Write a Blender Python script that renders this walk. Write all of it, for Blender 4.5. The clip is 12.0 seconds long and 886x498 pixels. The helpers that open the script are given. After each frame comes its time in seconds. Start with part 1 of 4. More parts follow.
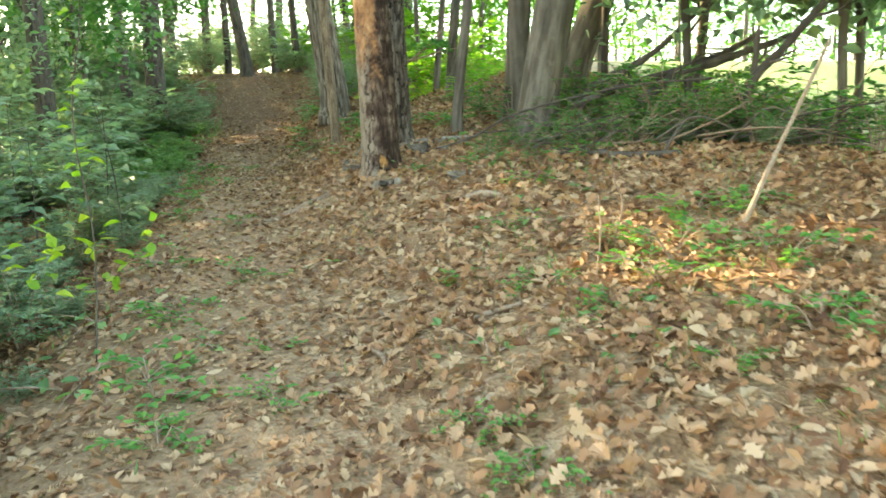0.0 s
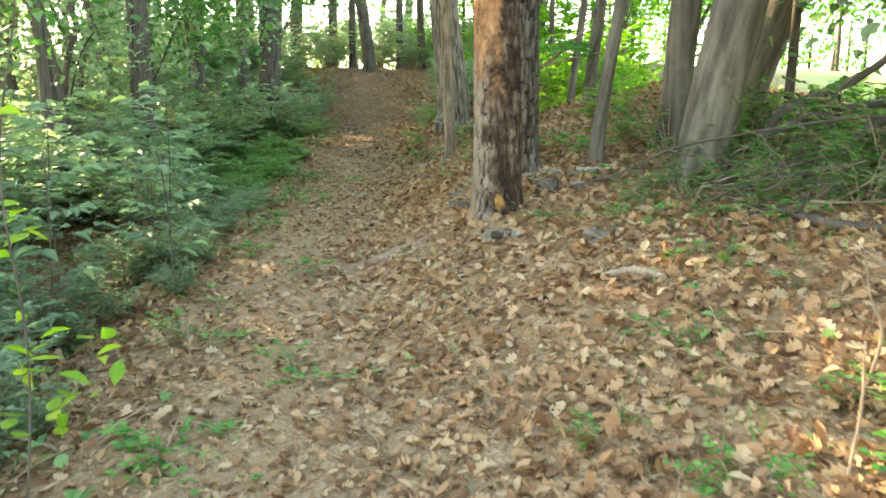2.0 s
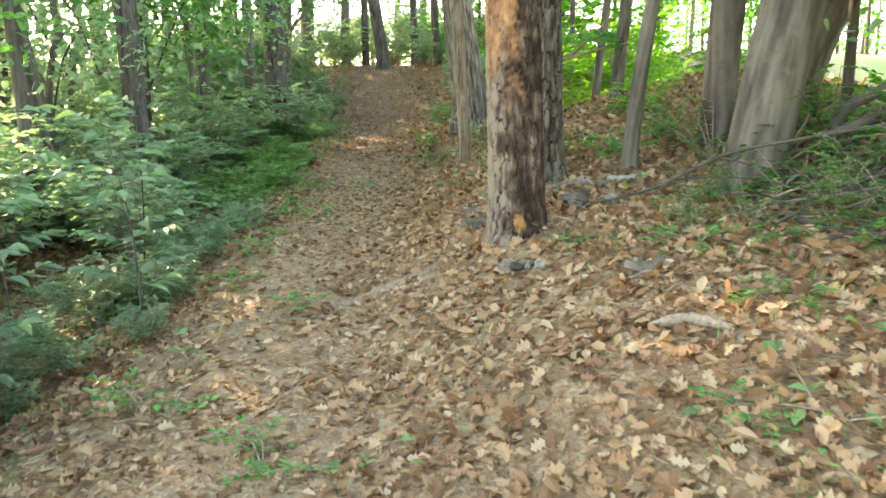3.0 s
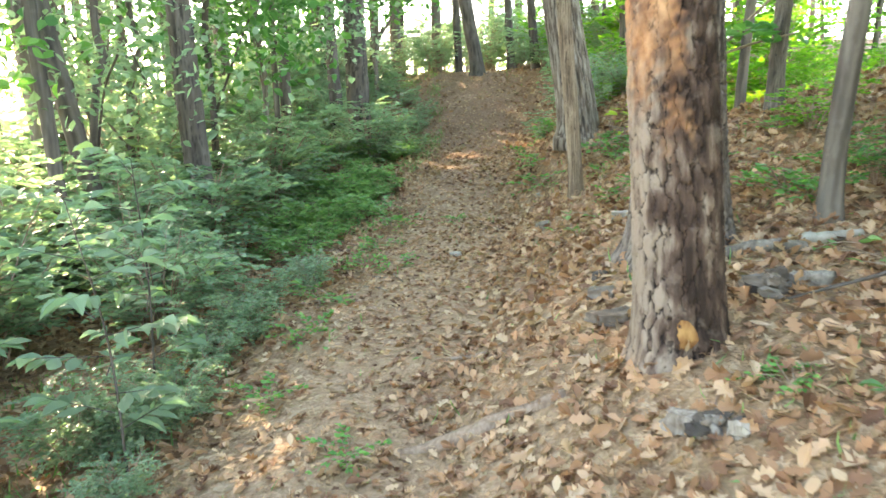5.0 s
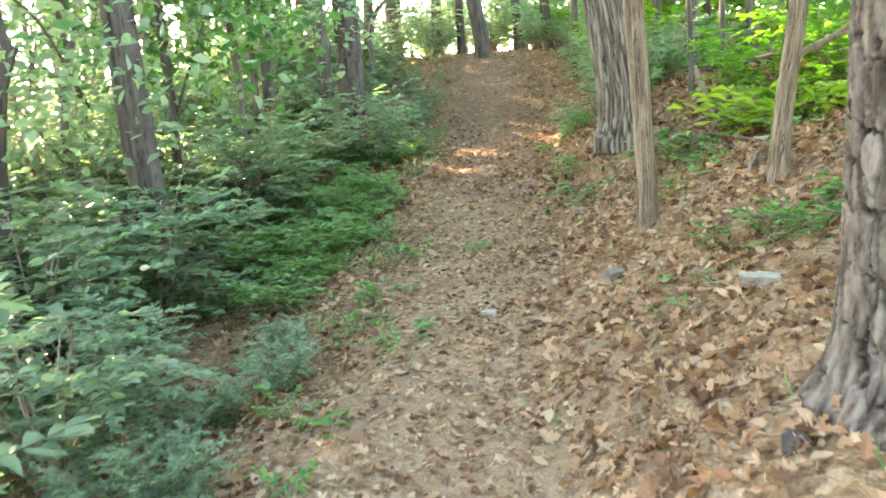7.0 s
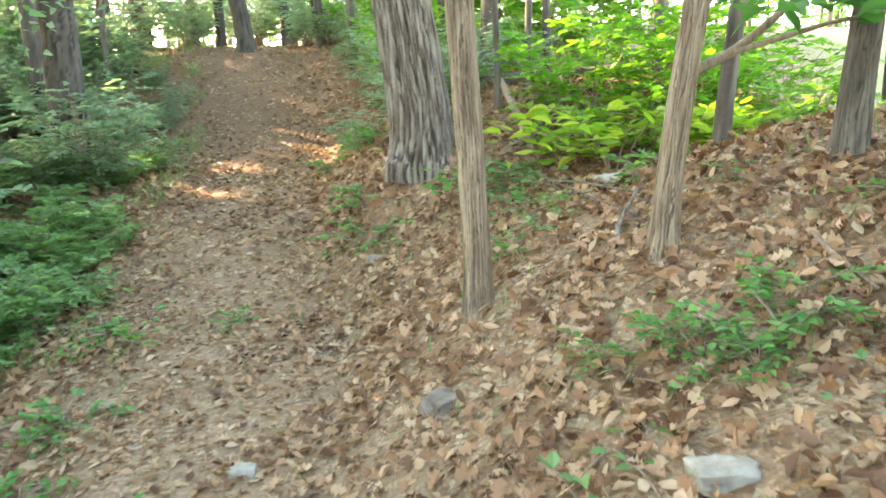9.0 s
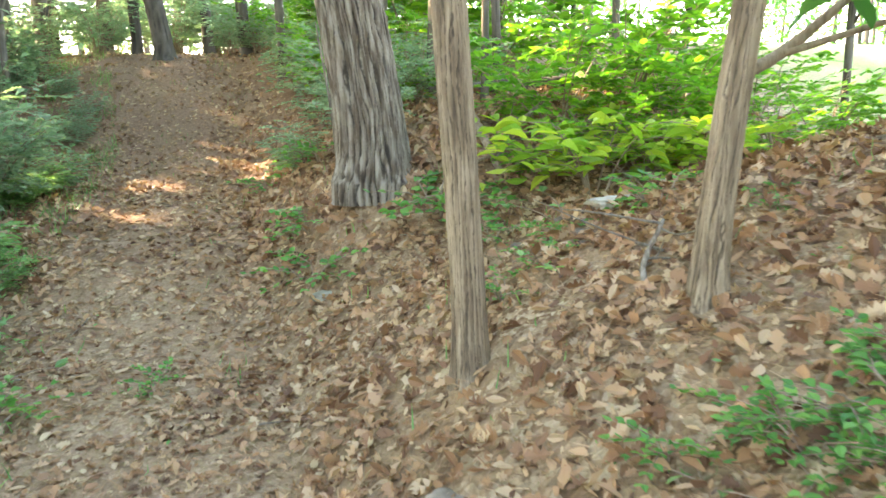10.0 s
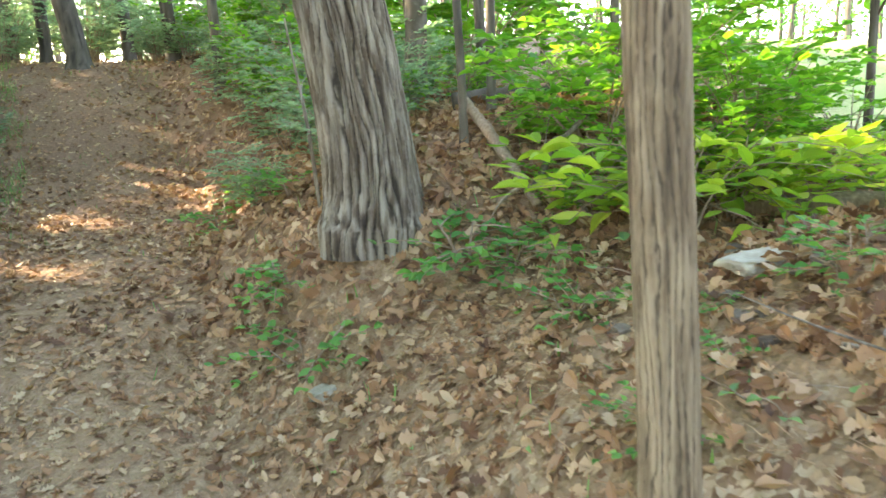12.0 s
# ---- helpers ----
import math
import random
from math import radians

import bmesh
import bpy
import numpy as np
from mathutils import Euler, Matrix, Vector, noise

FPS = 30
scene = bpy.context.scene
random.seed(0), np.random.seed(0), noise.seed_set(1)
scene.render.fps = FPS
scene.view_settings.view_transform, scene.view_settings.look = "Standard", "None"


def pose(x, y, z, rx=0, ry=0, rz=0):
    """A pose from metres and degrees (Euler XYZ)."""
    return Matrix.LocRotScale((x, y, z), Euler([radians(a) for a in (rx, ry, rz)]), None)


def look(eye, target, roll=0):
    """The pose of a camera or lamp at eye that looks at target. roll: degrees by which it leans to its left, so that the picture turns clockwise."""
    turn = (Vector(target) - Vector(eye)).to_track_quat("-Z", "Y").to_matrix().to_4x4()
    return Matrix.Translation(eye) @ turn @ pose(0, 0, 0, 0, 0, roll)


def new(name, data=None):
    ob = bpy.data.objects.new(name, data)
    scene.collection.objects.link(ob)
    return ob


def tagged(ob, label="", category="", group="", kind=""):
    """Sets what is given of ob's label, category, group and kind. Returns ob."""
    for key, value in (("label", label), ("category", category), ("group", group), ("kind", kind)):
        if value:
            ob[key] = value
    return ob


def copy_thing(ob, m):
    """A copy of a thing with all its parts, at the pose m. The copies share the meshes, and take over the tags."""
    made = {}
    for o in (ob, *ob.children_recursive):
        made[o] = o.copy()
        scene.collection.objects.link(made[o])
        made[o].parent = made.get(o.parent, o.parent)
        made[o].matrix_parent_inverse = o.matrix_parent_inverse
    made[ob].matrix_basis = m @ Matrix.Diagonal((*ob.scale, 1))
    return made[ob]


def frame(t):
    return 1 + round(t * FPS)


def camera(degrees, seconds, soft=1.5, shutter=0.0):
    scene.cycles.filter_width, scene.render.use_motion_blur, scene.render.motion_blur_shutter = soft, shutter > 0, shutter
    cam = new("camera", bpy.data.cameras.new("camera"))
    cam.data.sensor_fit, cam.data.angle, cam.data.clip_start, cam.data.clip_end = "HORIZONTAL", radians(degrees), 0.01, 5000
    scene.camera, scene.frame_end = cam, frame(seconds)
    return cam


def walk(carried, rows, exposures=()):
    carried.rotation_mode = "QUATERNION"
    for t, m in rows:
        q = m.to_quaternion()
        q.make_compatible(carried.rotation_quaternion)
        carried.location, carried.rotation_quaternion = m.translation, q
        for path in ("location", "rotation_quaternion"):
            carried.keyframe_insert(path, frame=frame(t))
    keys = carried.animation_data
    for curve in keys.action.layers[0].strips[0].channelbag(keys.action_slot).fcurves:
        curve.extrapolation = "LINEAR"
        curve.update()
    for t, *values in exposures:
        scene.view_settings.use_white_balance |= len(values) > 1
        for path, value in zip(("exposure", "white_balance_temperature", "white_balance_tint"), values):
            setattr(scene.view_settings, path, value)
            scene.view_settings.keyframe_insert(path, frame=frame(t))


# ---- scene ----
# ---------- camera ----------
cam = camera(59.9, 12.0, soft=1.6, shutter=0.35)
PATH = [
    (0, (-0.012, 0.207, 1.554), (-0.011, 2.184, 1.25), -0.4),
    (0.5, (0.011, 0.587, 1.615), (-0.103, 2.56, 1.308), 1.0),
    (1, (-0.083, 0.966, 1.684), (-0.314, 2.927, 1.367), 2.3),
    (1.5, (-0.071, 1.449, 1.716), (-0.336, 3.405, 1.393), 1.9),
    (2, (-0.099, 1.844, 1.798), (-0.401, 3.795, 1.479), 2.2),
    (2.5, (-0.158, 2.232, 1.888), (-0.482, 4.178, 1.561), 2.4),
    (2.7, (-0.147, 2.409, 1.882), (-0.477, 4.354, 1.551), 1.6),
    (4.3, (-0.394, 3.708, 2.056), (-0.87, 5.621, 1.715), -1.5),
    (4.5, (-0.42, 3.877, 2.095), (-0.93, 5.781, 1.759), -1.4),
    (5, (-0.543, 4.286, 2.08), (-1.15, 6.163, 1.752), -1.5),
    (5.5, (-0.708, 4.704, 2.123), (-1.324, 6.572, 1.761), -0.9),
    (6, (-0.857, 5.218, 2.189), (-1.494, 7.077, 1.818), -1.9),
    (6.5, (-1.091, 5.661, 2.177), (-1.743, 7.514, 1.804), -2.4),
    (6.7, (-1.175, 5.83, 2.225), (-1.815, 7.688, 1.851), -2.6),
    (8.3, (-1.645, 7.337, 2.322), (-1.872, 9.283, 1.917), -1.4),
    (8.5, (-1.644, 7.549, 2.321), (-1.777, 9.503, 1.914), -0.9),
    (9, (-1.679, 7.941, 2.373), (-1.706, 9.901, 1.977), -0.4),
    (9.5, (-1.792, 8.301, 2.397), (-1.666, 10.26, 2.016), -0.0),
    (10, (-1.9, 8.714, 2.358), (-1.736, 10.673, 1.993), -0.1),
    (10.5, (-2.015, 9.101, 2.388), (-1.801, 11.057, 2.024), -0.9),
    (11, (-2.194, 9.483, 2.418), (-1.89, 11.426, 2.057), -0.8),
    (11.5, (-2.239, 9.82, 2.399), (-1.89, 11.758, 2.048), -0.8),
    (12, (-2.292, 10.119, 2.448), (-1.952, 12.057, 2.087), -1.4),
]
EXPOSURES = [(0, 3.4, 8400, 0), (2.5, 3.6, 8200, 4), (5, 3.98, 7600, 11), (8.5, 4.22, 7600, 13), (12, 3.88, 7500, 11)]
walk(cam, [(t, look(eye, target, roll)) for t, eye, target, roll in PATH], EXPOSURES)

# ---------- sky and sun ----------
SUN_FROM = Vector((-0.84, 0.54, 0.47)).normalized()      # low evening sun, ahead and to one side of the trail
world = bpy.data.worlds.new("sky")
scene.world = world
world.use_nodes = True
wn = world.node_tree.nodes
sky = wn.new("ShaderNodeTexSky")
sky.sky_type, sky.sun_disc = "NISHITA", False
sky.sun_elevation = math.asin(SUN_FROM.z)
sky.sun_rotation = math.atan2(SUN_FROM.x, SUN_FROM.y)
sky.air_density, sky.dust_density, sky.ozone_density = 1.0, 1.6, 1.2
world.node_tree.links.new(sky.outputs[0], wn["Background"].inputs[0])
wn["Background"].inputs[1].default_value = 0.15
sun = new("sun", bpy.data.lights.new("sun", "SUN"))
sun.data.energy, sun.data.angle, sun.data.color = 3.1, radians(0.6), (1.0, 0.84, 0.62)
sun.matrix_world = look(SUN_FROM * 60, (0, 0, 0))

# ---------- materials ----------


def mat(name, rough=0.8):
    m = bpy.data.materials.new(name)
    m.use_nodes = True
    nt = m.node_tree
    b = nt.nodes["Principled BSDF"]
    b.inputs["Roughness"].default_value = rough
    b.inputs["Specular IOR Level"].default_value = 0.25
    return m, nt, b


def node(nt, kind, **sets):
    n = nt.nodes.new(kind)
    for k, v in sets.items():
        if k in n.inputs:
            n.inputs[k].default_value = v
    return n


def ramp(nt, fac, stops):
    r = nt.nodes.new("ShaderNodeValToRGB")
    e = r.color_ramp.elements
    while len(e) < len(stops):
        e.new(0.5)
    for el, (p, c) in zip(e, stops):
        el.position, el.color = p, (*c, 1)
    nt.links.new(fac, r.inputs[0])
    return r.outputs[0]


def mixc(nt, fac, a, b, mode="MIX"):
    n = nt.nodes.new("ShaderNodeMix")
    n.data_type, n.blend_type = "RGBA", mode
    for sock, v in ((n.inputs[0], fac), (n.inputs[6], a), (n.inputs[7], b)):
        if isinstance(v, (int, float)):
            sock.default_value = v
        elif isinstance(v, tuple):
            sock.default_value = (*v, 1)
        else:
            nt.links.new(v, sock)
    return n.outputs[2]


def noise_out(nt, scale, detail=4.0, vec=None, rough=0.6):
    n = node(nt, "ShaderNodeTexNoise", Scale=scale, Detail=detail, Roughness=rough)
    if vec is not None:
        nt.links.new(vec, n.inputs["Vector"])
    return n.outputs["Fac"]


def coords(nt, stretch=(1, 1, 1)):
    tc = nt.nodes.new("ShaderNodeTexCoord")
    mp = nt.nodes.new("ShaderNodeMapping")
    mp.inputs["Scale"].default_value = stretch
    nt.links.new(tc.outputs["Object"], mp.inputs["Vector"])
    return mp.outputs[0]


def bump(nt, b, height, dist, strength=0.6):
    n = node(nt, "ShaderNodeBump", Distance=dist, Strength=strength)
    nt.links.new(height, n.inputs["Height"])
    nt.links.new(n.outputs[0], b.inputs["Normal"])


def leaf_mat(name, stops, trans=0.45, gloss=0.45, glow=(1.15, 1.25, 0.55), single=False):
    """Thin leaf: reflects and lets light through; every leaf has its own tint."""
    m, nt, b = mat(name, gloss)
    chance = nt.nodes.new("ShaderNodeObjectInfo").outputs["Random"] if single else nt.nodes.new("ShaderNodeNewGeometry").outputs["Random Per Island"]
    n = noise_out(nt, 1.3, 2, coords(nt))
    add = node(nt, "ShaderNodeMath")
    add.operation = "MULTIPLY_ADD"
    nt.links.new(n, add.inputs[0])
    add.inputs[1].default_value = 0.5
    nt.links.new(chance, add.inputs[2])
    sub = node(nt, "ShaderNodeMath")
    sub.operation = "SUBTRACT"
    nt.links.new(add.outputs[0], sub.inputs[0])
    sub.inputs[1].default_value = 0.25
    c = ramp(nt, sub.outputs[0], stops)
    nt.links.new(c, b.inputs["Base Color"])
    t = nt.nodes.new("ShaderNodeBsdfTranslucent")
    tint = mixc(nt, 1.0, c, glow, "MULTIPLY")
    nt.links.new(tint, t.inputs["Color"])
    ms = nt.nodes.new("ShaderNodeMixShader")
    ms.inputs[0].default_value = trans
    nt.links.new(b.outputs[0], ms.inputs[1])
    nt.links.new(t.outputs[0], ms.inputs[2])
    nt.links.new(ms.outputs[0], nt.nodes["Material Output"].inputs["Surface"])
    return m


M_CANOPY = leaf_mat("canopy_leaf", [(0, (.055, .15, .05)), (.5, (.09, .215, .07)), (1, (.15, .30, .09))], 0.55, 0.42, (1.05, 1.25, 0.6))
M_SHRUB = leaf_mat("shrub_leaf", [(0, (.16, .235, .15)), (.5, (.235, .325, .21)), (.9, (.30, .39, .25)), (1, (.37, .44, .19))], 0.55, 0.4, (1.0, 1.2, 0.8))
M_BRIGHT = leaf_mat("locust_leaf", [(0, (.08, .22, .03)), (.5, (.14, .32, .04)), (1, (.25, .45, .06))], 0.55)
M_YELLOW = leaf_mat("young_leaf", [(0, (.16, .32, .04)), (.6, (.28, .42, .05)), (1, (.42, .48, .07))], 0.5)
M_FERN = leaf_mat("fern_leaf", [(0, (.12, .24, .10)), (.5, (.18, .33, .14)), (1, (.26, .41, .17))], 0.5)
M_WEED = leaf_mat("weed_leaf", [(0, (.07, .21, .055)), (.6, (.12, .30, .08)), (1, (.21, .39, .10))], 0.45)
M_GRASS = leaf_mat("grass_blade", [(0, (.09, .21, .07)), (.6, (.15, .30, .10)), (1, (.24, .37, .13))], 0.4)
DEAD_TONES = [(0, (.10, .045, .022)), (.18, (.20, .098, .050)), (.42, (.31, .162, .082)), (.68, (.40, .236, .132)),
              (.9, (.455, .305, .185)), (1, (.465, .33, .21))]
M_LITTER = leaf_mat("dead_leaf", DEAD_TONES, 0.12, 0.55)
M_FALLEN = leaf_mat("fallen_leaf", DEAD_TONES, 0.12, 0.55, single=True)
M_NEEDLE = leaf_mat("pine_straw", [(0, (.21, .105, .052)), (.5, (.34, .19, .10)), (1, (.46, .30, .18))], 0.05, 0.6)


def ground_mat():
    m, nt, b = mat("forest_floor", 0.9)
    v = coords(nt)
    warp = node(nt, "ShaderNodeTexNoise", Scale=9.0, Detail=3.0)
    nt.links.new(v, warp.inputs["Vector"])
    vv = mixc(nt, 0.06, v, warp.outputs["Color"], "ADD")
    cells = node(nt, "ShaderNodeTexVoronoi", Scale=17.0)
    nt.links.new(vv, cells.inputs["Vector"])
    small = node(nt, "ShaderNodeTexVoronoi", Scale=46.0)
    nt.links.new(vv, small.inputs["Vector"])
    leafy = ramp(nt, cells.outputs["Color"], [(.1, (.11, .060, .030)), (.4, (.215, .128, .066)), (.65, (.315, .20, .106)), (.9, (.42, .31, .195))])
    chips = ramp(nt, small.outputs["Color"], [(.1, (.15, .082, .044)), (.5, (.275, .172, .095)), (.95, (.48, .37, .25))])
    c = mixc(nt, ramp(nt, noise_out(nt, 2.2, 5, v), [(.40, (0, 0, 0)), (.62, (1, 1, 1))]), leafy, chips)
    dirt = ramp(nt, noise_out(nt, 30, 6, v), [(.3, (.155, .092, .049)), (.7, (.31, .20, .112))])
    c = mixc(nt, ramp(nt, noise_out(nt, 0.9, 4, v), [(.46, (0, 0, 0)), (.66, (.8, .8, .8))]), c, dirt)
    # the upper trail: bare reddish earth and pine needles
    earth = ramp(nt, noise_out(nt, 24, 8, v, .7), [(.3, (.115, .058, .032)), (.5, (.205, .112, .064)), (.72, (.32, .195, .118))])
    bare = nt.nodes.new("ShaderNodeAttribute")
    bare.attribute_name = "bare"
    c = mixc(nt, bare.outputs["Fac"], c, earth)
    dust = ramp(nt, noise_out(nt, 38, 7, v, .7), [(.3, (.22, .135, .078)), (.55, (.34, .225, .138)), (.75, (.46, .335, .22))])
    worn = nt.nodes.new("ShaderNodeAttribute")
    worn.attribute_name = "worn"
    c = mixc(nt, worn.outputs["Fac"], c, dust)
    # open hay field past the wood's edge
    sep = nt.nodes.new("ShaderNodeSeparateXYZ")
    nt.links.new(v, sep.inputs[0])
    field = ramp(nt, noise_out(nt, .5, 5, v), [(.3, (.22, .29, .09)), (.7, (.42, .42, .18))])
    edge = nt.nodes.new("ShaderNodeMapRange")
    edge.inputs["From Min"].default_value, edge.inputs["From Max"].default_value = 4.0, 6.5
    nt.links.new(sep.outputs["X"], edge.inputs["Value"])
    c = mixc(nt, edge.outputs[0], c, field)
    nt.links.new(c, b.inputs["Base Color"])
    h = mixc(nt, 0.5, cells.outputs["Distance"], small.outputs["Distance"])
    bump(nt, b, h, 0.03, 0.8)
    return m


def bark_mat(name, dark, mid, light, extra=None, rough=0.9, grain=(30, 30, 6)):
    """Bark: furrows dark, each plate in a tone of its own; extra: colour of flaked areas."""
    m, nt, b = mat(name, rough)
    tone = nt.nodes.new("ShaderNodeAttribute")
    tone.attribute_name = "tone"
    crack = nt.nodes.new("ShaderNodeAttribute")
    crack.attribute_name = "plate"
    v = coords(nt, grain)
    n = noise_out(nt, 1.0, 6, v)
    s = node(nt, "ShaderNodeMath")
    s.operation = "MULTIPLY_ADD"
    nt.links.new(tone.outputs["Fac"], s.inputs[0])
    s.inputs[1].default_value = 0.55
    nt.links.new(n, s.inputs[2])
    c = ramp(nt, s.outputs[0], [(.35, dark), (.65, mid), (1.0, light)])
    lich = ramp(nt, noise_out(nt, 7, 5, coords(nt)), [(.58, (0, 0, 0)), (.72, (.3, .3, .3))])
    c = mixc(nt, lich, c, tuple(min(1, x * 1.25 + .03) for x in light))
    if extra:
        fl = nt.nodes.new("ShaderNodeAttribute")
        fl.attribute_name = "flake"
        oc = ramp(nt, noise_out(nt, 14, 6, coords(nt, (1, 1, .6))), [(.32, extra[0]), (.5, extra[1]), (.68, extra[2])])
        c = mixc(nt, fl.outputs["Fac"], c, oc)
    c = mixc(nt, ramp(nt, crack.outputs["Fac"], [(.1, (1, 1, 1)), (.68, (0, 0, 0))]), c, tuple(x * .6 for x in dark))
    nt.links.new(c, b.inputs["Base Color"])
    bump(nt, b, noise_out(nt, 1.0, 8, coords(nt, (70, 70, 22))), 0.006, 0.7)
    return m


M_GROUND = ground_mat()
M_PINE = bark_mat("pine_bark", (.016, .011, .008), (.07, .051, .039), (.22, .18, .148))
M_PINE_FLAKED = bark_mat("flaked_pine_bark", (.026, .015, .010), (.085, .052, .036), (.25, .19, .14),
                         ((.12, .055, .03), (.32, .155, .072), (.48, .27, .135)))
M_OAK = bark_mat("oak_bark", (.032, .023, .017), (.115, .083, .058), (.30, .25, .195), grain=(30, 30, 2.2))
M_THIN = bark_mat("young_bark", (.07, .05, .035), (.18, .126, .08), (.34, .255, .17), grain=(50, 50, 4))
M_GREY = bark_mat("smooth_grey_bark", (.05, .041, .031), (.10, .082, .063), (.19, .16, .125), grain=(9, 9, 2))
M_FAR = bark_mat("far_bark", (.03, .024, .02), (.075, .06, .048), (.14, .115, .093), grain=(8, 8, 2))
M_STICK = bark_mat("dead_wood", (.11, .07, .045), (.23, .155, .105), (.37, .28, .205), grain=(60, 60, 12))
M_GREYWOOD = bark_mat("weathered_wood", (.045, .036, .028), (.15, .12, .09), (.35, .30, .245), grain=(50, 50, 10))
M_SCAR = bark_mat("bare_wood", (.09, .038, .013), (.20, .09, .028), (.33, .175, .062), grain=(50, 50, 14))
M_DEADWOOD = bark_mat("rotten_wood", (.035, .026, .019), (.10, .075, .055), (.22, .19, .16), grain=(9, 9, 30))
M_ROCK = bark_mat("stone", (.06, .044, .032), (.125, .095, .07), (.25, .205, .16), grain=(12, 12, 12))
M_PALE = bark_mat("pale_stone", (.19, .16, .12), (.33, .29, .23), (.48, .44, .36), grain=(20, 20, 20))
# ---------- terrain ----------


def knots(y, table):
    """Smooth curve through a few (place, value) knots."""
    ys = np.array([k[0] for k in table], float)
    vs = np.array([k[1] for k in table], float)
    m = np.gradient(vs, ys)
    y = np.clip(y, ys[0], ys[-1])
    i = np.clip(np.searchsorted(ys, y) - 1, 0, len(ys) - 2)
    h = ys[i + 1] - ys[i]
    t = (y - ys[i]) / h
    return ((2 * t**3 - 3 * t**2 + 1) * vs[i] + (t**3 - 2 * t**2 + t) * h * m[i]
            + (-2 * t**3 + 3 * t**2) * vs[i + 1] + (t**3 - t**2) * h * m[i + 1])


TRAIL = [(-8,.6), (0,-.25), (4,-.95), (8,-1.95), (12,-2.85), (15,-3.5), (18.5,-4.2), (22,-5.2), (25,-6.3), (29,-8), (45,-13)]
BASE = [(-8, -0.55), (0, 0.1), (4, 0.495), (5, 0.589), (7, 0.75), (8.5, 0.875), (10, 0.87), (12, 0.925), (13.5, 0.957), (15, 1.274), (18.5, 1.457), (20, 1.7), (22, 2.4), (25, 3.3), (28, 3.55), (45, 3.2)]
BANK = [(-8, 0.15), (3, 0.208), (5, 0.233), (6.5, 0.438), (8.3, 0.654), (10, 0.522), (12, 0.675), (13.5, 0.524), (16, 0.891), (20, 0.75), (25, 0.2), (45, 0.05)]
FLAT = [(-8, 0.3), (4, 0.434), (6.5, 0.263), (8.5, 0.367), (10.5, 0.366), (12.5, 0.617), (14.5, 0.46), (16, 0.622), (20, 0.95), (25, 1.3), (45, 1.5)]
REACH = [(-8, 3.2), (3, 3.154), (5, 3.199), (6.5, 1.584), (8.3, 0.9), (10, 2.053), (12, 2.484), (14, 1.69), (16, 1.31), (20, 1.5), (25, 3), (45, 3)]
LEFT = [(-8, 0.1), (5, 0.201), (8, 0.205), (12, 0.2), (15, 0.0), (19, -0.1), (25, 0.1), (45, 0.1)]


def trail_x(y):
    return knots(np.asarray(y, float), TRAIL)


def wobble(x, y, size, seed):
    """Cheap smooth noise in the plane, about -1 to 1."""
    r = np.random.RandomState(seed)
    out = 0
    for k in range(5):
        a, p = r.uniform(0, 6.28), r.uniform(0, 6.28)
        f = 6.28 / size * r.uniform(.6, 1.6)
        out = out + np.sin((x * np.cos(a) + y * np.sin(a)) * f + p)
    return out / 2.6


def smooth_height(x, y):
    x, y = np.asarray(x, float), np.asarray(y, float)
    u = x - trail_x(y)
    flat = knots(y, FLAT)
    r, l = np.maximum(u - flat, 0), np.maximum(-u - .15 - flat, 0)
    wd = knots(y, REACH)
    g = wd * np.tanh(r / wd) - .25 * 5 * np.tanh(np.maximum(r - 3.4, 0) / 5) + .012 * np.maximum(r - 14, 0)
    mound = .27 * np.exp(-((x + 1.88) / .55)**2 - ((y - 14.4) / .5)**2)      # raised roots under the oak
    return mound + knots(y, BASE) + knots(y, BANK) * g - knots(y, LEFT) * 2.2 * np.tanh(l / 2.2)


def height(x, y):
    x, y = np.asarray(x, float), np.asarray(y, float)
    near = np.exp(-((x + 2) / 14)**2)
    return smooth_height(x, y) + near * (.022 * wobble(x, y, 1.7, 1) + .012 * wobble(x, y, .55, 2) + .006 * wobble(x, y, .22, 3))


def gz(x, y):
    return float(height(x, y))


# ---------- mesh helpers ----------


def mesh_of(name, verts, faces, material, attrs=None, smooth=True):
    """Mesh from arrays: verts (n, 3), faces (m, k)."""
    verts, faces = np.asarray(verts, np.float32), np.asarray(faces, np.int32)
    me = bpy.data.meshes.new(name)
    m, k = faces.shape
    me.vertices.add(len(verts))
    me.vertices.foreach_set("co", verts.ravel())
    me.loops.add(m * k)
    me.loops.foreach_set("vertex_index", faces.ravel())
    me.polygons.add(m)
    me.polygons.foreach_set("loop_start", np.arange(0, m * k, k, dtype=np.int32))
    me.update(calc_edges=True)
    me.polygons.foreach_set("use_smooth", np.full(m, smooth))
    for key, vals in (attrs or {}).items():
        me.attributes.new(key, "FLOAT", "POINT").data.foreach_set("value", np.asarray(vals, np.float32))
    me.materials.append(material)
    return me


def part(name, me, parent, label=""):
    ob = new(name, me)
    ob.parent = parent
    return tagged(ob, label)


def thing(name, at, label, category, group="", kind="", rz=0.0):
    ob = new(name)
    ob.empty_display_size = .2
    ob.matrix_world = pose(*at, 0, 0, rz)
    return tagged(ob, label, category, group, kind)


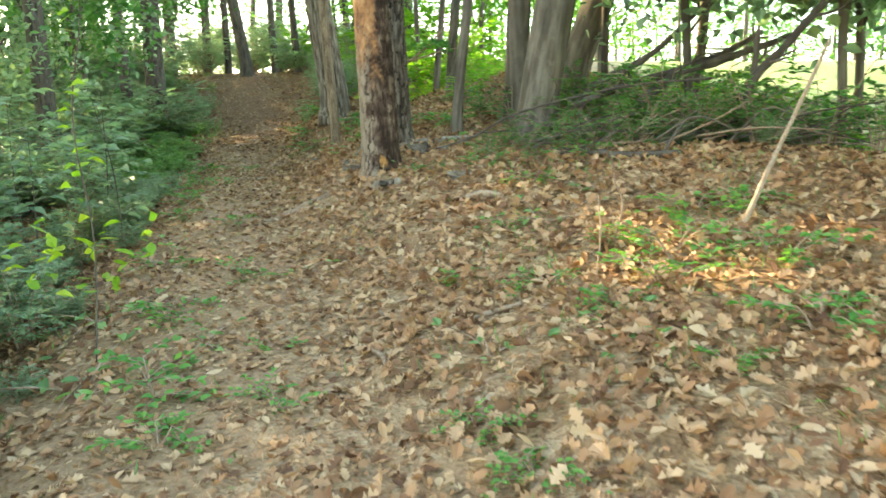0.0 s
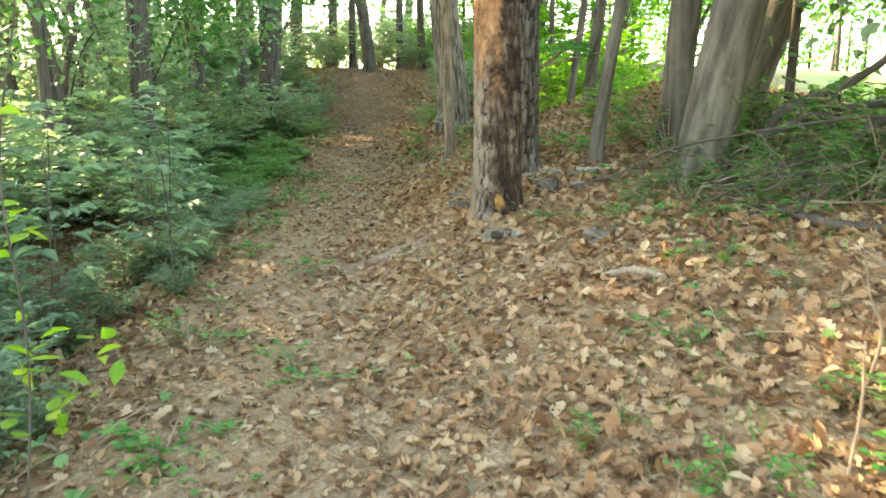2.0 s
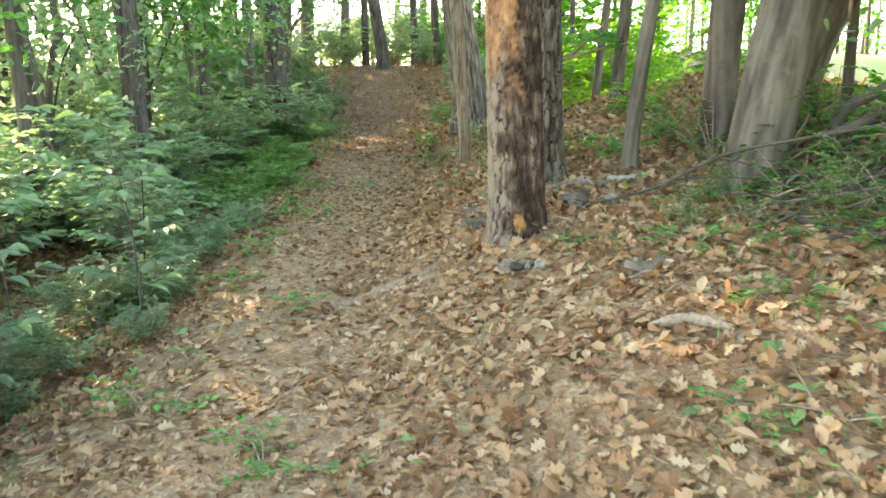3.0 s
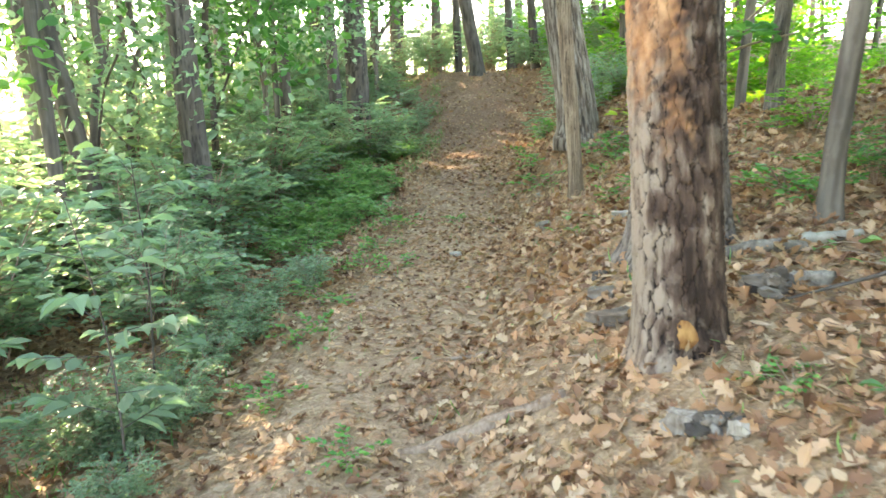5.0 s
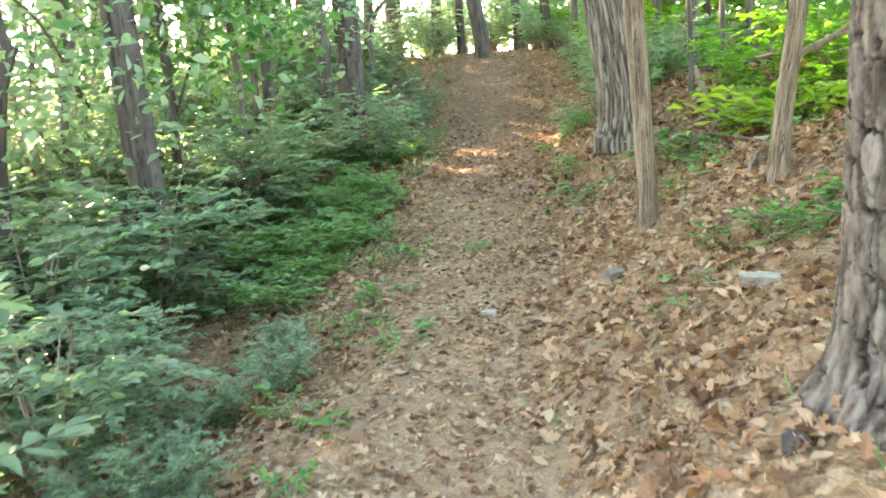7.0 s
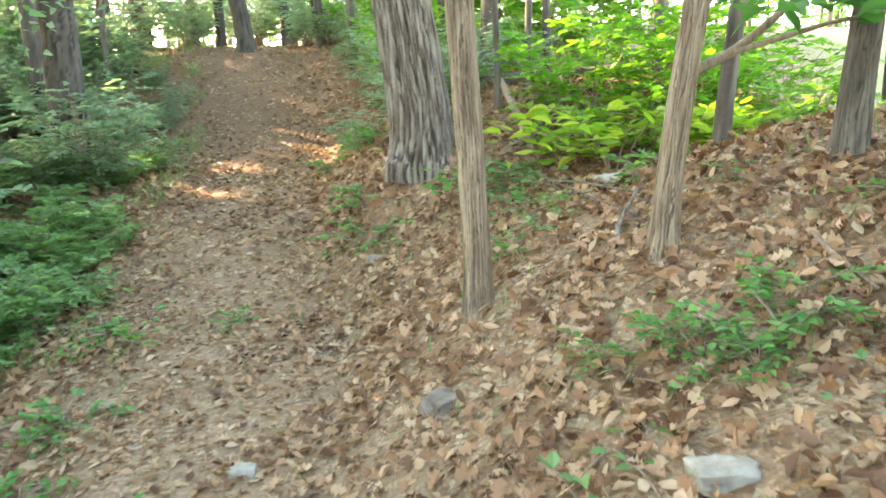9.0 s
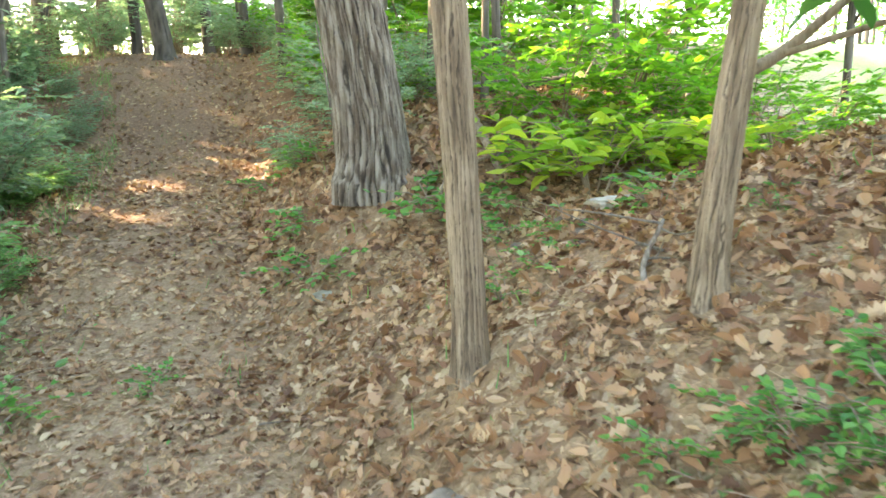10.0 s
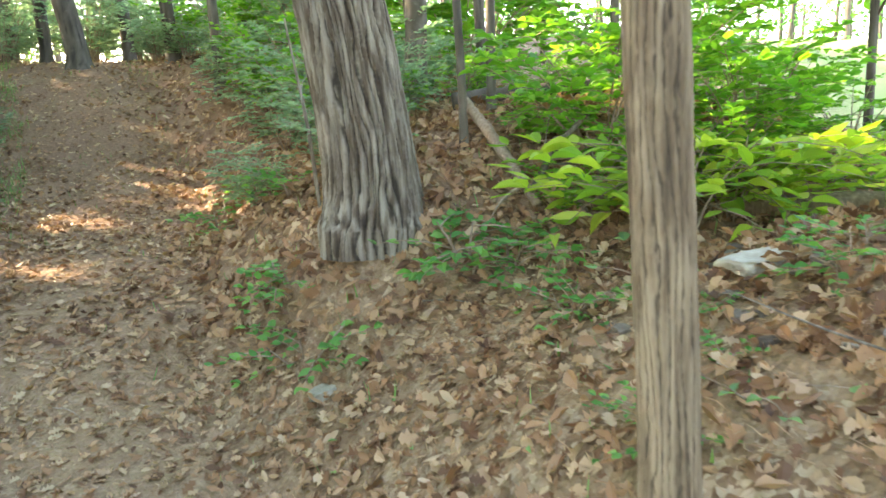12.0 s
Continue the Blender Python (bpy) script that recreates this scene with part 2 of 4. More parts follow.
LEAF = (np.array([(0, 0, 0), (.42, .5, .10), (.45, 0, -.02), (.42, -.5, .10), (1, 0, -.10)]), np.array([(0, 2, 1), (0, 3, 2), (1, 2, 4), (2, 3, 4)]))
DEAD = (np.array([(0, 0, .02), (.18, .22, .08), (.40, .36, .13), (.62, .40, .17), (.84, .22, .14), (1, 0, .10),
                  (.84, -.24, .16), (.60, -.42, .20), (.38, -.34, .10), (.17, -.22, .08), (.5, 0, 0)]),
        np.array([(10, i, i + 1) for i in range(9)] + [(10, 9, 0)]))
LOBED = (np.array([(0, 0, .02), (.16, .16, .06), (.26, .34, .16), (.38, .16, .05), (.55, .46, .22), (.68, .18, .08), (.82, .32, .18), (1, 0, .12),
                   (.80, -.30, .10), (.66, -.17, .06), (.52, -.45, .26), (.36, -.15, .05), (.24, -.32, .18), (.15, -.15, .05), (.45, 0, 0)]),
         np.array([(14, i, i + 1) for i in range(13)] + [(14, 13, 0)]))
OVAL = (np.array([(0, 0, 0), (.22, .34, .07), (.48, .5, .10), (.76, .30, .04), (1, 0, -.10), (.76, -.30, .04), (.48, -.5, .10), (.22, -.34, .07), (.5, 0, -.02)]),
        np.array([(8, i + 1, i) for i in range(7)] + [(8, 0, 7)]))
BLADE = (np.array([(0, .5, 0), (0, -.5, 0), (.6, .3, .08), (.6, -.3, .08), (1, 0, -.06)]), np.array([(0, 1, 2), (1, 3, 2), (2, 3, 4)]))


def unit(v):
    return v / np.maximum(np.linalg.norm(v, axis=-1, keepdims=True), 1e-6)


def leaves(name, pos, axis, up, length, width, material, shape=LEAF, rs=None):
    """One mesh of many leaves, each bent in its own measure."""
    n = len(pos)
    rs = rs or np.random.RandomState(5)
    a = unit(axis)
    side = unit(np.cross(up, a))
    nrm = np.cross(a, side)
    tv, tf = shape
    length, width = np.broadcast_to(length, n), np.broadcast_to(width, n)
    bend = rs.uniform(-.6, 2.2, n)
    V = (pos[:, None] + a[:, None] * (tv[None, :, 0:1] * length[:, None, None])
         + side[:, None] * (tv[None, :, 1:2] * width[:, None, None])
         + nrm[:, None] * (tv[None, :, 2:3] * (length * bend)[:, None, None]))
    F = tf[None] + (np.arange(n) * len(tv))[:, None, None]
    return mesh_of(name, V.reshape(-1, 3), F.reshape(-1, 3), material, smooth=False)


def spline(pts, n):
    """Points along a smooth line through pts."""
    pts = np.asarray(pts, float)
    t = np.linspace(0, len(pts) - 1, n)
    k = np.arange(len(pts))
    return np.stack([knots(t, list(zip(k, pts[:, i]))) if len(pts) > 2 else np.interp(t, k, pts[:, i]) for i in range(pts.shape[1])], 1)


def tube(pts, radii, n=12, sides=7, rough=0.0, seed=0):
    """Tapered, slightly knobbly tube; returns verts, faces, attributes."""
    p = spline(pts, n)
    r = np.interp(np.linspace(0, 1, n), np.linspace(0, 1, len(radii)), radii)
    d = unit(np.gradient(p, axis=0))
    ref = np.array([0, 0, 1.0]) if abs(d[:, 2]).mean() < .8 else np.array([1.0, 0, 0])
    s = unit(np.cross(d, ref))
    q = np.cross(d, s)
    th = np.linspace(0, 2 * np.pi, sides, endpoint=False)
    rs = np.random.RandomState(seed)
    k = 1 + rough * rs.normal(0, 1, (n, sides))
    V = p[:, None] + (s[:, None] * np.cos(th)[None, :, None] + q[:, None] * np.sin(th)[None, :, None]) * (r[:, None] * k)[..., None]
    V = V.reshape(-1, 3)
    i, j = np.meshgrid(np.arange(n - 1), np.arange(sides), indexing="ij")
    j2 = (j + 1) % sides
    F = np.stack([i * sides + j, i * sides + j2, (i + 1) * sides + j2, (i + 1) * sides + j], -1).reshape(-1, 4)
    c0, c1 = len(V), len(V) + 1
    V = np.vstack([V, p[:1], p[-1:]])
    jj = np.arange(sides)
    e = (n - 1) * sides
    F = np.vstack([F, np.stack([np.full(sides, c0), (jj + 1) % sides, jj, np.full(sides, c0)], 1)[:, [0, 1, 2, 2]] * 1,
                   np.stack([np.full(sides, c1), e + jj, e + (jj + 1) % sides, e + (jj + 1) % sides], 1)])
    return V, F


def tris(F):
    """Quads (with repeated corners at the caps) to triangles."""
    a, b = F[:, [0, 1, 2]], F[:, [0, 2, 3]]
    b = b[(F[:, 2] != F[:, 3])]
    return np.vstack([a, b])


def joined(pieces):
    """Several (verts, quads) as one (verts, triangles)."""
    V, T, o = [], [], 0
    for v, f in pieces:
        V.append(v)
        T.append(tris(f) + o)
        o += len(v)
    return np.vstack(V), np.vstack(T)


def stick_mesh(name, pts, radii, material, n=14, sides=8, seed=0, rough=.08):
    v, f = tube(pts, radii, n, sides, rough, seed)
    rs = np.random.RandomState(seed)
    return mesh_of(name, v, tris(f), material, {"tone": np.full(len(v), rs.uniform(.25, .6)), "plate": np.ones(len(v))})


def cells2(u, v, nu, seed):
    """Cell pattern that closes round the trunk: nearest and second distance, a random number per cell."""
    iu, iv = np.floor(u).astype(int), np.floor(v).astype(int)
    f1, f2, cid = np.full(u.shape, 9.0), np.full(u.shape, 9.0), np.zeros(u.shape)

    def h(a, b, k):
        s = np.sin(a * 127.1 + b * 311.7 + k * 74.7 + seed * 13.3) * 43758.5453
        return s - np.floor(s)
    for du in (-1, 0, 1):
        for dv in (-1, 0, 1):
            cu, cv = iu + du, iv + dv
            w = np.mod(cu, nu)
            d = np.hypot(cu + .15 + .7 * h(w, cv, 1) - u, cv + .1 + .8 * h(w, cv, 2) - v)
            closer = d < f1
            f2 = np.where(closer, f1, np.minimum(f2, d))
            cid = np.where(closer, h(w, cv, 3), cid)
            f1 = np.where(closer, d, f1)
    return f1, f2, cid


def wob3(x, y, z, size, seed):
    """Smooth noise in space, about -1 to 1."""
    r = np.random.RandomState(seed)
    out = 0
    for k in range(7):
        d = r.normal(0, 1, 3)
        d = d / np.linalg.norm(d) * 6.28 / size * r.uniform(.6, 1.7)
        out = out + np.sin(x * d[0] + y * d[1] + z * d[2] + r.uniform(0, 6.28))
    return out / 2.9


BARK = {  # plate width, plate height, depth
    "pine": (.070, .16, .026), "flaked": (.050, .17, .016), "oak": (.040, .34, .026), "young": (.019, .16, .008), "smooth": (.10, .35, .006), "far": (.12, .5, .01)}


def trunk_mesh(name, pts, radii, kind, material, sides, fine_to=3.4, step=.012, flare=.35, seed=0, flake=None, sink=.25):
    """Trunk through pts (from its base), with plated or furrowed bark as relief."""
    pts = np.asarray(pts, float)
    top = pts[-1, 2]
    hs = np.concatenate([np.arange(-sink, min(fine_to, top), step), np.linspace(min(fine_to, top), top, 14)])
    hs = np.unique(hs)
    cx, cy = (np.interp(hs, pts[:, 2], pts[:, i]) if len(pts) < 3 else knots(hs, list(zip(pts[:, 2], pts[:, i]))) for i in (0, 1))
    r = np.interp(hs, pts[:, 2], radii)
    th = np.linspace(0, 2 * np.pi, sides, endpoint=False)
    H, T = np.meshgrid(hs, th, indexing="ij")
    R = np.repeat(r[:, None], sides, 1)
    rs = np.random.RandomState(seed)
    ph = rs.uniform(0, 6.28, 4)
    lobes = .5 + .5 * np.cos(T * 3 + ph[0]) * .7 + .3 * np.cos(T * 5 + ph[1])
    R = R * (1 + flare * np.exp(-np.maximum(H, -.1) / .13) * (.45 + .75 * lobes))
    R = R * (1 + .035 * np.sin(T * 2 + H * 1.3 + ph[2]) + .025 * np.sin(T * 3 - H * 2.1 + ph[3]))
    w, hh, depth = BARK[kind]
    nu = max(5, int(round(2 * np.pi * radii[0] / w)))
    X3, Y3 = R * np.cos(T), R * np.sin(T)
    w1, w2 = wob3(X3, Y3, H * .5, w * 1.6, seed + 1), wob3(X3, Y3, H * .8, w * .55, seed + 2)
    U = T / (2 * np.pi) * nu + .20 * w1 + .07 * w2
    W = H / hh + .24 * wob3(X3, Y3, H * .4, w * 1.5, seed + 3) + .10 * wob3(X3, Y3, H, w * .5, seed + 6)
    f1, f2, cid = cells2(U, W, nu, seed)
    wide = {"pine": .22, "flaked": .18}.get(kind, .36) * (1 + .5 * wob3(X3, Y3, H, w * 3, seed + 4))
    plate = np.clip((f2 - f1) / np.maximum(wide, .08), 0, 1)
    if kind in ("oak", "young", "far", "smooth"):
        ridge = T * nu / 2 + 1.5 * wob3(X3, Y3, H * .16, w * 3.2, seed + 21) + .4 * wob3(X3, Y3, H * .3, w * 1.1, seed + 22)
        plate = np.clip(np.abs(np.sin(ridge)) / .8 + .12 * wob3(X3, Y3, H, w * .8, seed + 24), 0, 1)
        cid = .5 + .5 * wob3(X3, Y3, H * .10, w * 1.4, seed + 23)
    plate = plate * plate * (3 - 2 * plate)
    if kind not in ("pine", "flaked", "oak", "young"):
        shown = np.clip(.75 + .6 * wob3(X3, Y3, H * .4, w * 2.2, seed + 5), .1, 1) * (.45 if kind == "smooth" else 1)
        plate = 1 - (1 - plate) * shown
    f1b, f2b, cid2 = cells2(U * 2 + 7, W * 2.3, nu * 2, seed + 3)
    fine = np.clip((f2b - f1b) / .35, 0, 1) if kind in ("pine", "flaked") else np.ones_like(H)
    rel = plate * (.75 + .3 * cid) * .88 + .12 * fine + .10 * wob3(X3, Y3, H * .5, .018, seed + 8) * plate
    attrs = {"tone": (.35 * cid + .25 * cid2 + .2 + .22 * wob3(X3, Y3, H * (.3 if kind in ("pine", "flaked") else .1), .06, seed + 9)).ravel(), "plate": np.clip(plate * .8 + .2 * fine, 0, 1).ravel()}
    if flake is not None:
        # pale plates towards the trail; dark bark and painted shade on the side away
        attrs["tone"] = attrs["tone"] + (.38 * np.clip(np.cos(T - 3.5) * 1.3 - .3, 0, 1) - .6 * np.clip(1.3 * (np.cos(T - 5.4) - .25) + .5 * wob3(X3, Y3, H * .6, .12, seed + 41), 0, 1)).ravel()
        fl = flake(T, H)
        attrs["flake"] = fl.ravel()
        rel = rel * (1 - .5 * fl)
        attrs["plate"] = np.clip(attrs["plate"] + .3 * fl.ravel(), 0, 1)
    R = R + depth * (rel - .6)
    V = np.stack([cx[:, None] + R * np.cos(T), cy[:, None] + R * np.sin(T), H], -1).reshape(-1, 3)
    n = len(hs)
    i, j = np.meshgrid(np.arange(n - 1), np.arange(sides), indexing="ij")
    j2 = (j + 1) % sides
    F = np.stack([i * sides + j, i * sides + j2, (i + 1) * sides + j2, (i + 1) * sides + j], -1).reshape(-1, 4)
    return mesh_of(name, V, F, material, attrs)


# gaps cut through the leaf canopy to aim low sun at chosen spots: place, width
GAPS = []
for gx0, gy0, gz0, spread, count, wide in (
        (1.4, 4.3, .88, .30, 14, .16), (2.1, 4.5, .95, .4, 7, .12), (.2, 5.95, 1.08, .16, 4, .08), (.3, 5.8, 1.1, .2, 4, .09), (.8, 5.3, 1.1, .2, 2, .08), 
        (-3.9, 19.2, 1.5, .5, 22, .24), (-4.3, 18.3, 1.45, .35, 8, .17), (-2.7, 16.5, 1.75, .2, 4, .12), (-4.6, 14.3, 1.3, .5, 5, .12), (-5.0, 16.2, 1.6, .5, 5, .12), (-3.1, 18.2, 1.6, .3, 4, .08), (-4.6, 17.6, 1.4, .4, 3, .06), (-1.2, 13.3, 1.95, .25, 4, .07), (-1.42, 13.85, 1.8, .15, 6, .13),
        (-6.2, 16.6, 1.7, .45, 7, .11), (-2.12, 13.95, 2.0, .14, 4, .08), (-.78, 11.25, 2.2, .12, 4, .09), (-.4, 13.4, 2.5, .5, 6, .20), (.6, 13.6, 2.5, .6, 6, .22), (1.6, 14.5, 2.6, .8, 6, .45),
        (2.8, 12.5, 2.4, .8, 6, .45), (3.4, 9, 2.5, .7, 6, .35), (.4, 16.5, 3.3, .8, 6, .35), (-1.75, 3.9, 1.6, .2, 2, .07), (-4.1, 14.9, 1.3, .2, 2, .06), (-.62, 7.1, 2.8, .1, 2, .08), (-6.2, 24.5, 3.3, .6, 5, .14), (-7.4, 13.6, 1.9, .6, 12, .2), (-8.4, 18, 2.3, .7, 12, .22), (-6.4, 9.6, 1.7, .5, 10, .18), (-5.3, 6.9, 1.5, .4, 8, .16), (-.6, 15.4, 2.9, .4, 4, .2)):
    for q in range(count):
        GAPS.append((gx0 + random.gauss(0, spread), gy0 + random.gauss(0, spread * .7), gz0, wide * random.uniform(.6, 1.3)))


def keep_gaps(P, pad=0.0):
    """Which of the places P leave the sunny gaps open."""
    d = np.array(SUN_FROM)
    # leaves whose shadow would fall beside the trail thinned, to brighten the shrubs there
    hit = P - ((P[:, 2] - 1.4) / d[2])[:, None] * d
    beside = (hit[:, 0] < trail_x(hit[:, 1]) - 2.1) & (hit[:, 1] > 3) & (P[:, 2] > 4)
    ok = ~(beside & (np.random.RandomState(5).uniform(0, 1, len(P)) < .6))
    ok &= ~((hit[:, 1] > 20) & (P[:, 2] > 5) & (np.random.RandomState(6).uniform(0, 1, len(P)) < .1))
    for x, y, z, r in GAPS:
        q = P - np.array((x, y, z))
        s = q @ d
        off = np.linalg.norm(q - s[:, None] * d, axis=1)
        ok &= ~((s > .9) & (off < r + pad))
    return ok


def crown_leaves(name, centre, radii, n, size, material, seed, base=(0, 0, 0), per=34, spread=.42):
    """Crown of many leaf clumps; centre in the tree's own frame, base is the tree's place."""
    rs = np.random.RandomState(seed)
    k = max(4, n // per)
    c = unit(rs.normal(0, 1, (k, 3))) * (rs.uniform(.25, 1, (k, 1))**.45) * np.array(radii)
    c = np.array(centre) + c
    P = np.repeat(c, per, 0) + rs.normal(0, 1, (k * per, 3)) * np.array((spread, spread, spread * .55))
    ok = keep_gaps(P + np.array(base))
    P = P[ok]
    ax = rs.normal(0, 1, (len(P), 3)) * np.array((1, 1, .5)) - np.array((0, 0, .35))
    up = rs.normal(0, .55, (len(P), 3)) + np.array((0, 0, 1))
    L = size * rs.uniform(.7, 1.35, len(P))
    return leaves(name, P, ax, up, L, L * rs.uniform(.5, .72, len(P)), material, OVAL if size < .15 else LEAF, rs), c

# ---------- the ground, one sheet to the horizon ----------
def axis_steps(a, b, step, far):
    out, d, x = [], step, b
    while x < far:
        d *= 1.22
        x += d
        out.append(x)
    low, d, x = [], step, a
    while x > -far:
        d *= 1.22
        x -= d
        low.append(x)
    return np.array(low[::-1] + list(np.arange(a, b + 1e-6, step)) + out)


gx, gy = axis_steps(-9, 6, .075, 900), axis_steps(-1, 27, .09, 900)
GX, GY = np.meshgrid(gx, gy, indexing="ij")
GZ = height(GX, GY)
BARE = np.clip((GY - 12.5) / 4, 0, 1) * np.clip(1 + .3 * wobble(GX, GY, 1.3, 17) - np.maximum(np.abs(GX - trail_x(GY)) - 3.0, 0) / 2, 0, 1) * .92
WORN = np.clip(1.3 - np.abs(GX - trail_x(GY) + .1) / .8 + .3 * wobble(GX, GY, .8, 19), 0, 1) * np.clip((18 - GY) / 4, 0, 1) * .5
ni, nj = GX.shape
ii, jj = np.meshgrid(np.arange(ni - 1), np.arange(nj - 1), indexing="ij")
ground_faces = np.stack([ii * nj + jj, (ii + 1) * nj + jj, (ii + 1) * nj + jj + 1, ii * nj + jj + 1], -1).reshape(-1, 4)
tagged(new("ground", mesh_of("ground", np.stack([GX, GY, GZ], -1).reshape(-1, 3), ground_faces, M_GROUND, {"bare": BARE.ravel(), "worn": WORN.ravel()})),
       "forest floor of brown leaf litter and bare dirt trail", "ground", kind="structure")

# ---------- trees ----------


def tree(name, label, x, y, lean, dia, kind, material, sides=0, tall=11.0, crown=(2.2, 2.2, 2.6), leaf_n=2200, leaf=.13, fine_to=3.2, step=.014, flare=.3,
         seed=0, flake=None, crown_mat=None, category="tree", group="", crown_at=None, limbs=4, taper=.45, first=.55):
    """Tree: lean is the sideways run per metre of height."""
    rs = np.random.RandomState(seed + 77)
    z = float(smooth_height(x, y))
    t = thing(name, (x, y, z), label, category, group)
    bendx, bendy = rs.uniform(-.25, .25, 2)
    pts = np.array([(0, 0, -.3), (0, 0, 0), (lean[0] * 1.5, lean[1] * 1.5, 1.5), (lean[0] * 3.2, lean[1] * 3.2, 3.2),
                    (lean[0] * 4.6 + bendx, lean[1] * 4.6 + bendy, tall * .6), (lean[0] * 5 + bendx * 2, lean[1] * 5 + bendy * 2, tall)])
    r0 = dia / 2
    rad = np.array([r0 * 1.08, r0 * 1.08, r0, r0 * .92, r0 * (.92 + taper) / 2, r0 * .2])
    if not sides:
        sides = 14
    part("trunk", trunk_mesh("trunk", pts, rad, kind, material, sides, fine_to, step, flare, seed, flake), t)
    c0 = crown_at if crown_at is not None else (pts[-1, 0], pts[-1, 1], tall - crown[2] * .6)
    me, clumps = crown_leaves("crown", c0, crown, leaf_n, leaf, crown_mat or M_CANOPY, seed + 11, (x, y, z))
    part("crown", me, t, "green leafy crown")
    for k in range(limbs):
        h = tall * (first + (.9 - first) * k / max(1, limbs))
        a = np.array([np.interp(h, pts[:, 2], pts[:, i]) for i in (0, 1)] + [h])
        low = clumps[rs.randint(len(clumps))]
        mid = (a + low) / 2 + np.array((0, 0, .25))
        part("limb", stick_mesh("limb", [a, mid, low], [r0 * .42, r0 * .25, .012], material, 8, 7, seed + k), t)
    return t


def pine_flake(T, H):
    """Where the outer bark has flaked off: the upper side towards the trail."""
    face = np.cos(T - 4.0)
    rag = .11 * wob3(np.cos(T) * .14, np.sin(T) * .14, H * .6, .10, 31) + .06 * wob3(np.cos(T) * .14, np.sin(T) * .14, H, .035, 32)
    edge = face - .42 + rag
    up = np.clip((H - .80 + rag * 1.2) / .45, 0, 1)
    return np.clip(edge * 5, 0, 1) * up


pine_a = tree("pine_tree", "pine with orange flaked bark and dark plates, one side painted as shaded, beside the trail", -.565, 7.323, (-.055, -.006), .303, "flaked", M_PINE_FLAKED, 240, 13, (2.2, 2.2, 2.4), 700, .14,
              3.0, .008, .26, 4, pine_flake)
tree("pine_tree", "thick pine trunk with deeply plated grey-brown bark", -.595, 8.604, (-.023, 0), .46, "pine", M_PINE, 270, 14, (2.6, 2.6, 2.6), 700, .14, 3.0, .009, .26, 9)
tree("oak_tree", "large oak with furrowed grey bark leaning over the trail", -1.93, 14.35, (-.139, -.01), .445, "oak", M_OAK, 280, 14, (3, 3, 3), 800, .15, 3.2, .010, .16, 5)
tree("young_tree", "slender straight young tree with furrowed tan bark", -1.56, 11.529, (-.062, -.016), .121, "young", M_THIN, 150, 9, (1.6, 1.6, 2), 700, .12, 3.0, .010, .35, 6)
fork = tree("forked_tree", "slender crooked young tree with a limb forking off", -.769, 11.222, (.094, .009), .099, "young", M_THIN, 140, 8, (1.5, 1.5, 1.6), 600, .12, 2.4, .010, .42, 7, limbs=3)
tree("young_tree", "thin grey tree at the wood's edge", -.098, 12.536, (.073, 0), .092, "smooth", M_GREY, 44, 8, (1.5, 1.5, 1.8), 600, .12, 2.6, .02, .3, 8)
tree("tree", "dark grey tree at the wood's edge", .124, 11.475, (.059, .01), .127, "young", M_GREY, 130, 10, (2, 2, 2.2), 900, .13, 2.6, .016, .35, 10)
tree("young_tree", "thin grey sapling among leaf litter", .15, 8.692, (.09, .01), .102, "smooth", M_GREY, 40, 7.5, (1.4, 1.4, 1.6), 1100, .12, 3, .02, .4, 12)
tree("tree", "dark tree trunk behind the leaning trunks", .838, 9.163, (.024, 0), .249, "smooth", M_GREY, 56, 11, (2.2, 2.2, 2.4), 600, .13, 3, .02, .3, 13)
tree("beech_tree", "thick smooth grey trunk leaning away from the trail", .95, 8.15, (.132, .02), .385, "smooth", M_GREY, 90, 12, (2.6, 2.6, 2.6), 600, .14, 3, .018, .3, 14)
tree("beech_tree", "smooth grey trunk leaning outwards", 1.6, 10.2, (.30, .03), .38, "smooth", M_GREY, 70, 11, (2.4, 2.4, 2.4), 1100, .14, 3, .02, .4, 15)
tree("tree", "pale trunk on the bank behind the oak", -1.27, 17.1, (.02, 0), .19, "smooth", M_GREY, 40, 10, (2, 2, 2.4), 900, .13, 3, .03, .3, 16)
tree("young_tree", "thin sapling on the bank", -.95, 15.6, (0, 0), .06, "smooth", M_GREY, 24, 6.5, (1.2, 1.2, 1.6), 900, .11, 3, .04, .3, 17, limbs=2)
tree("young_tree", "thin sapling on the bank", -1.27, 15.05, (-.04, 0), .05, "smooth", M_GREY, 24, 6, (1.1, 1.1, 1.5), 800, .11, 3, .04, .3, 18, limbs=2)
tree("young_tree", "pale thin trunk on the bank above the trail", -3.48, 22.3, (-.03, 0), .14, "smooth", M_GREY, 24, 8.5, (1.6, 1.6, 2), 1300, .13, 3, .05, .3, 19)
tree("tree", "dark leaning tree on the crest of the trail", -6.119, 24.992, (-.158, 0), .35, "far", M_FAR, 24, 10, (2, 2, 2.4), 1500, .15, 3, .06, .4, 20)
tree("tree", "dark tree trunk above the shrubs", -5.758, 11.712, (-.053, 0), .264, "oak", M_FAR, 40, 12, (2.4, 2.4, 2.8), 700, .14, 3, .03, .3, 21)
tree("tree", "grey trunk leaning out of the shrubs", -5.8, 10.3, (-.20, -.02), .19, "smooth", M_FAR, 40, 11, (2.2, 2.2, 2.6), 650, .14, 3, .03, .3, 22)
tree("tree", "dark trunk wrapped in green shrubs", -5.97, 16.6, (-.01, 0), .36, "oak", M_FAR, 36, 13, (2.6, 2.6, 3), 700, .15, 3, .04, .3, 23)
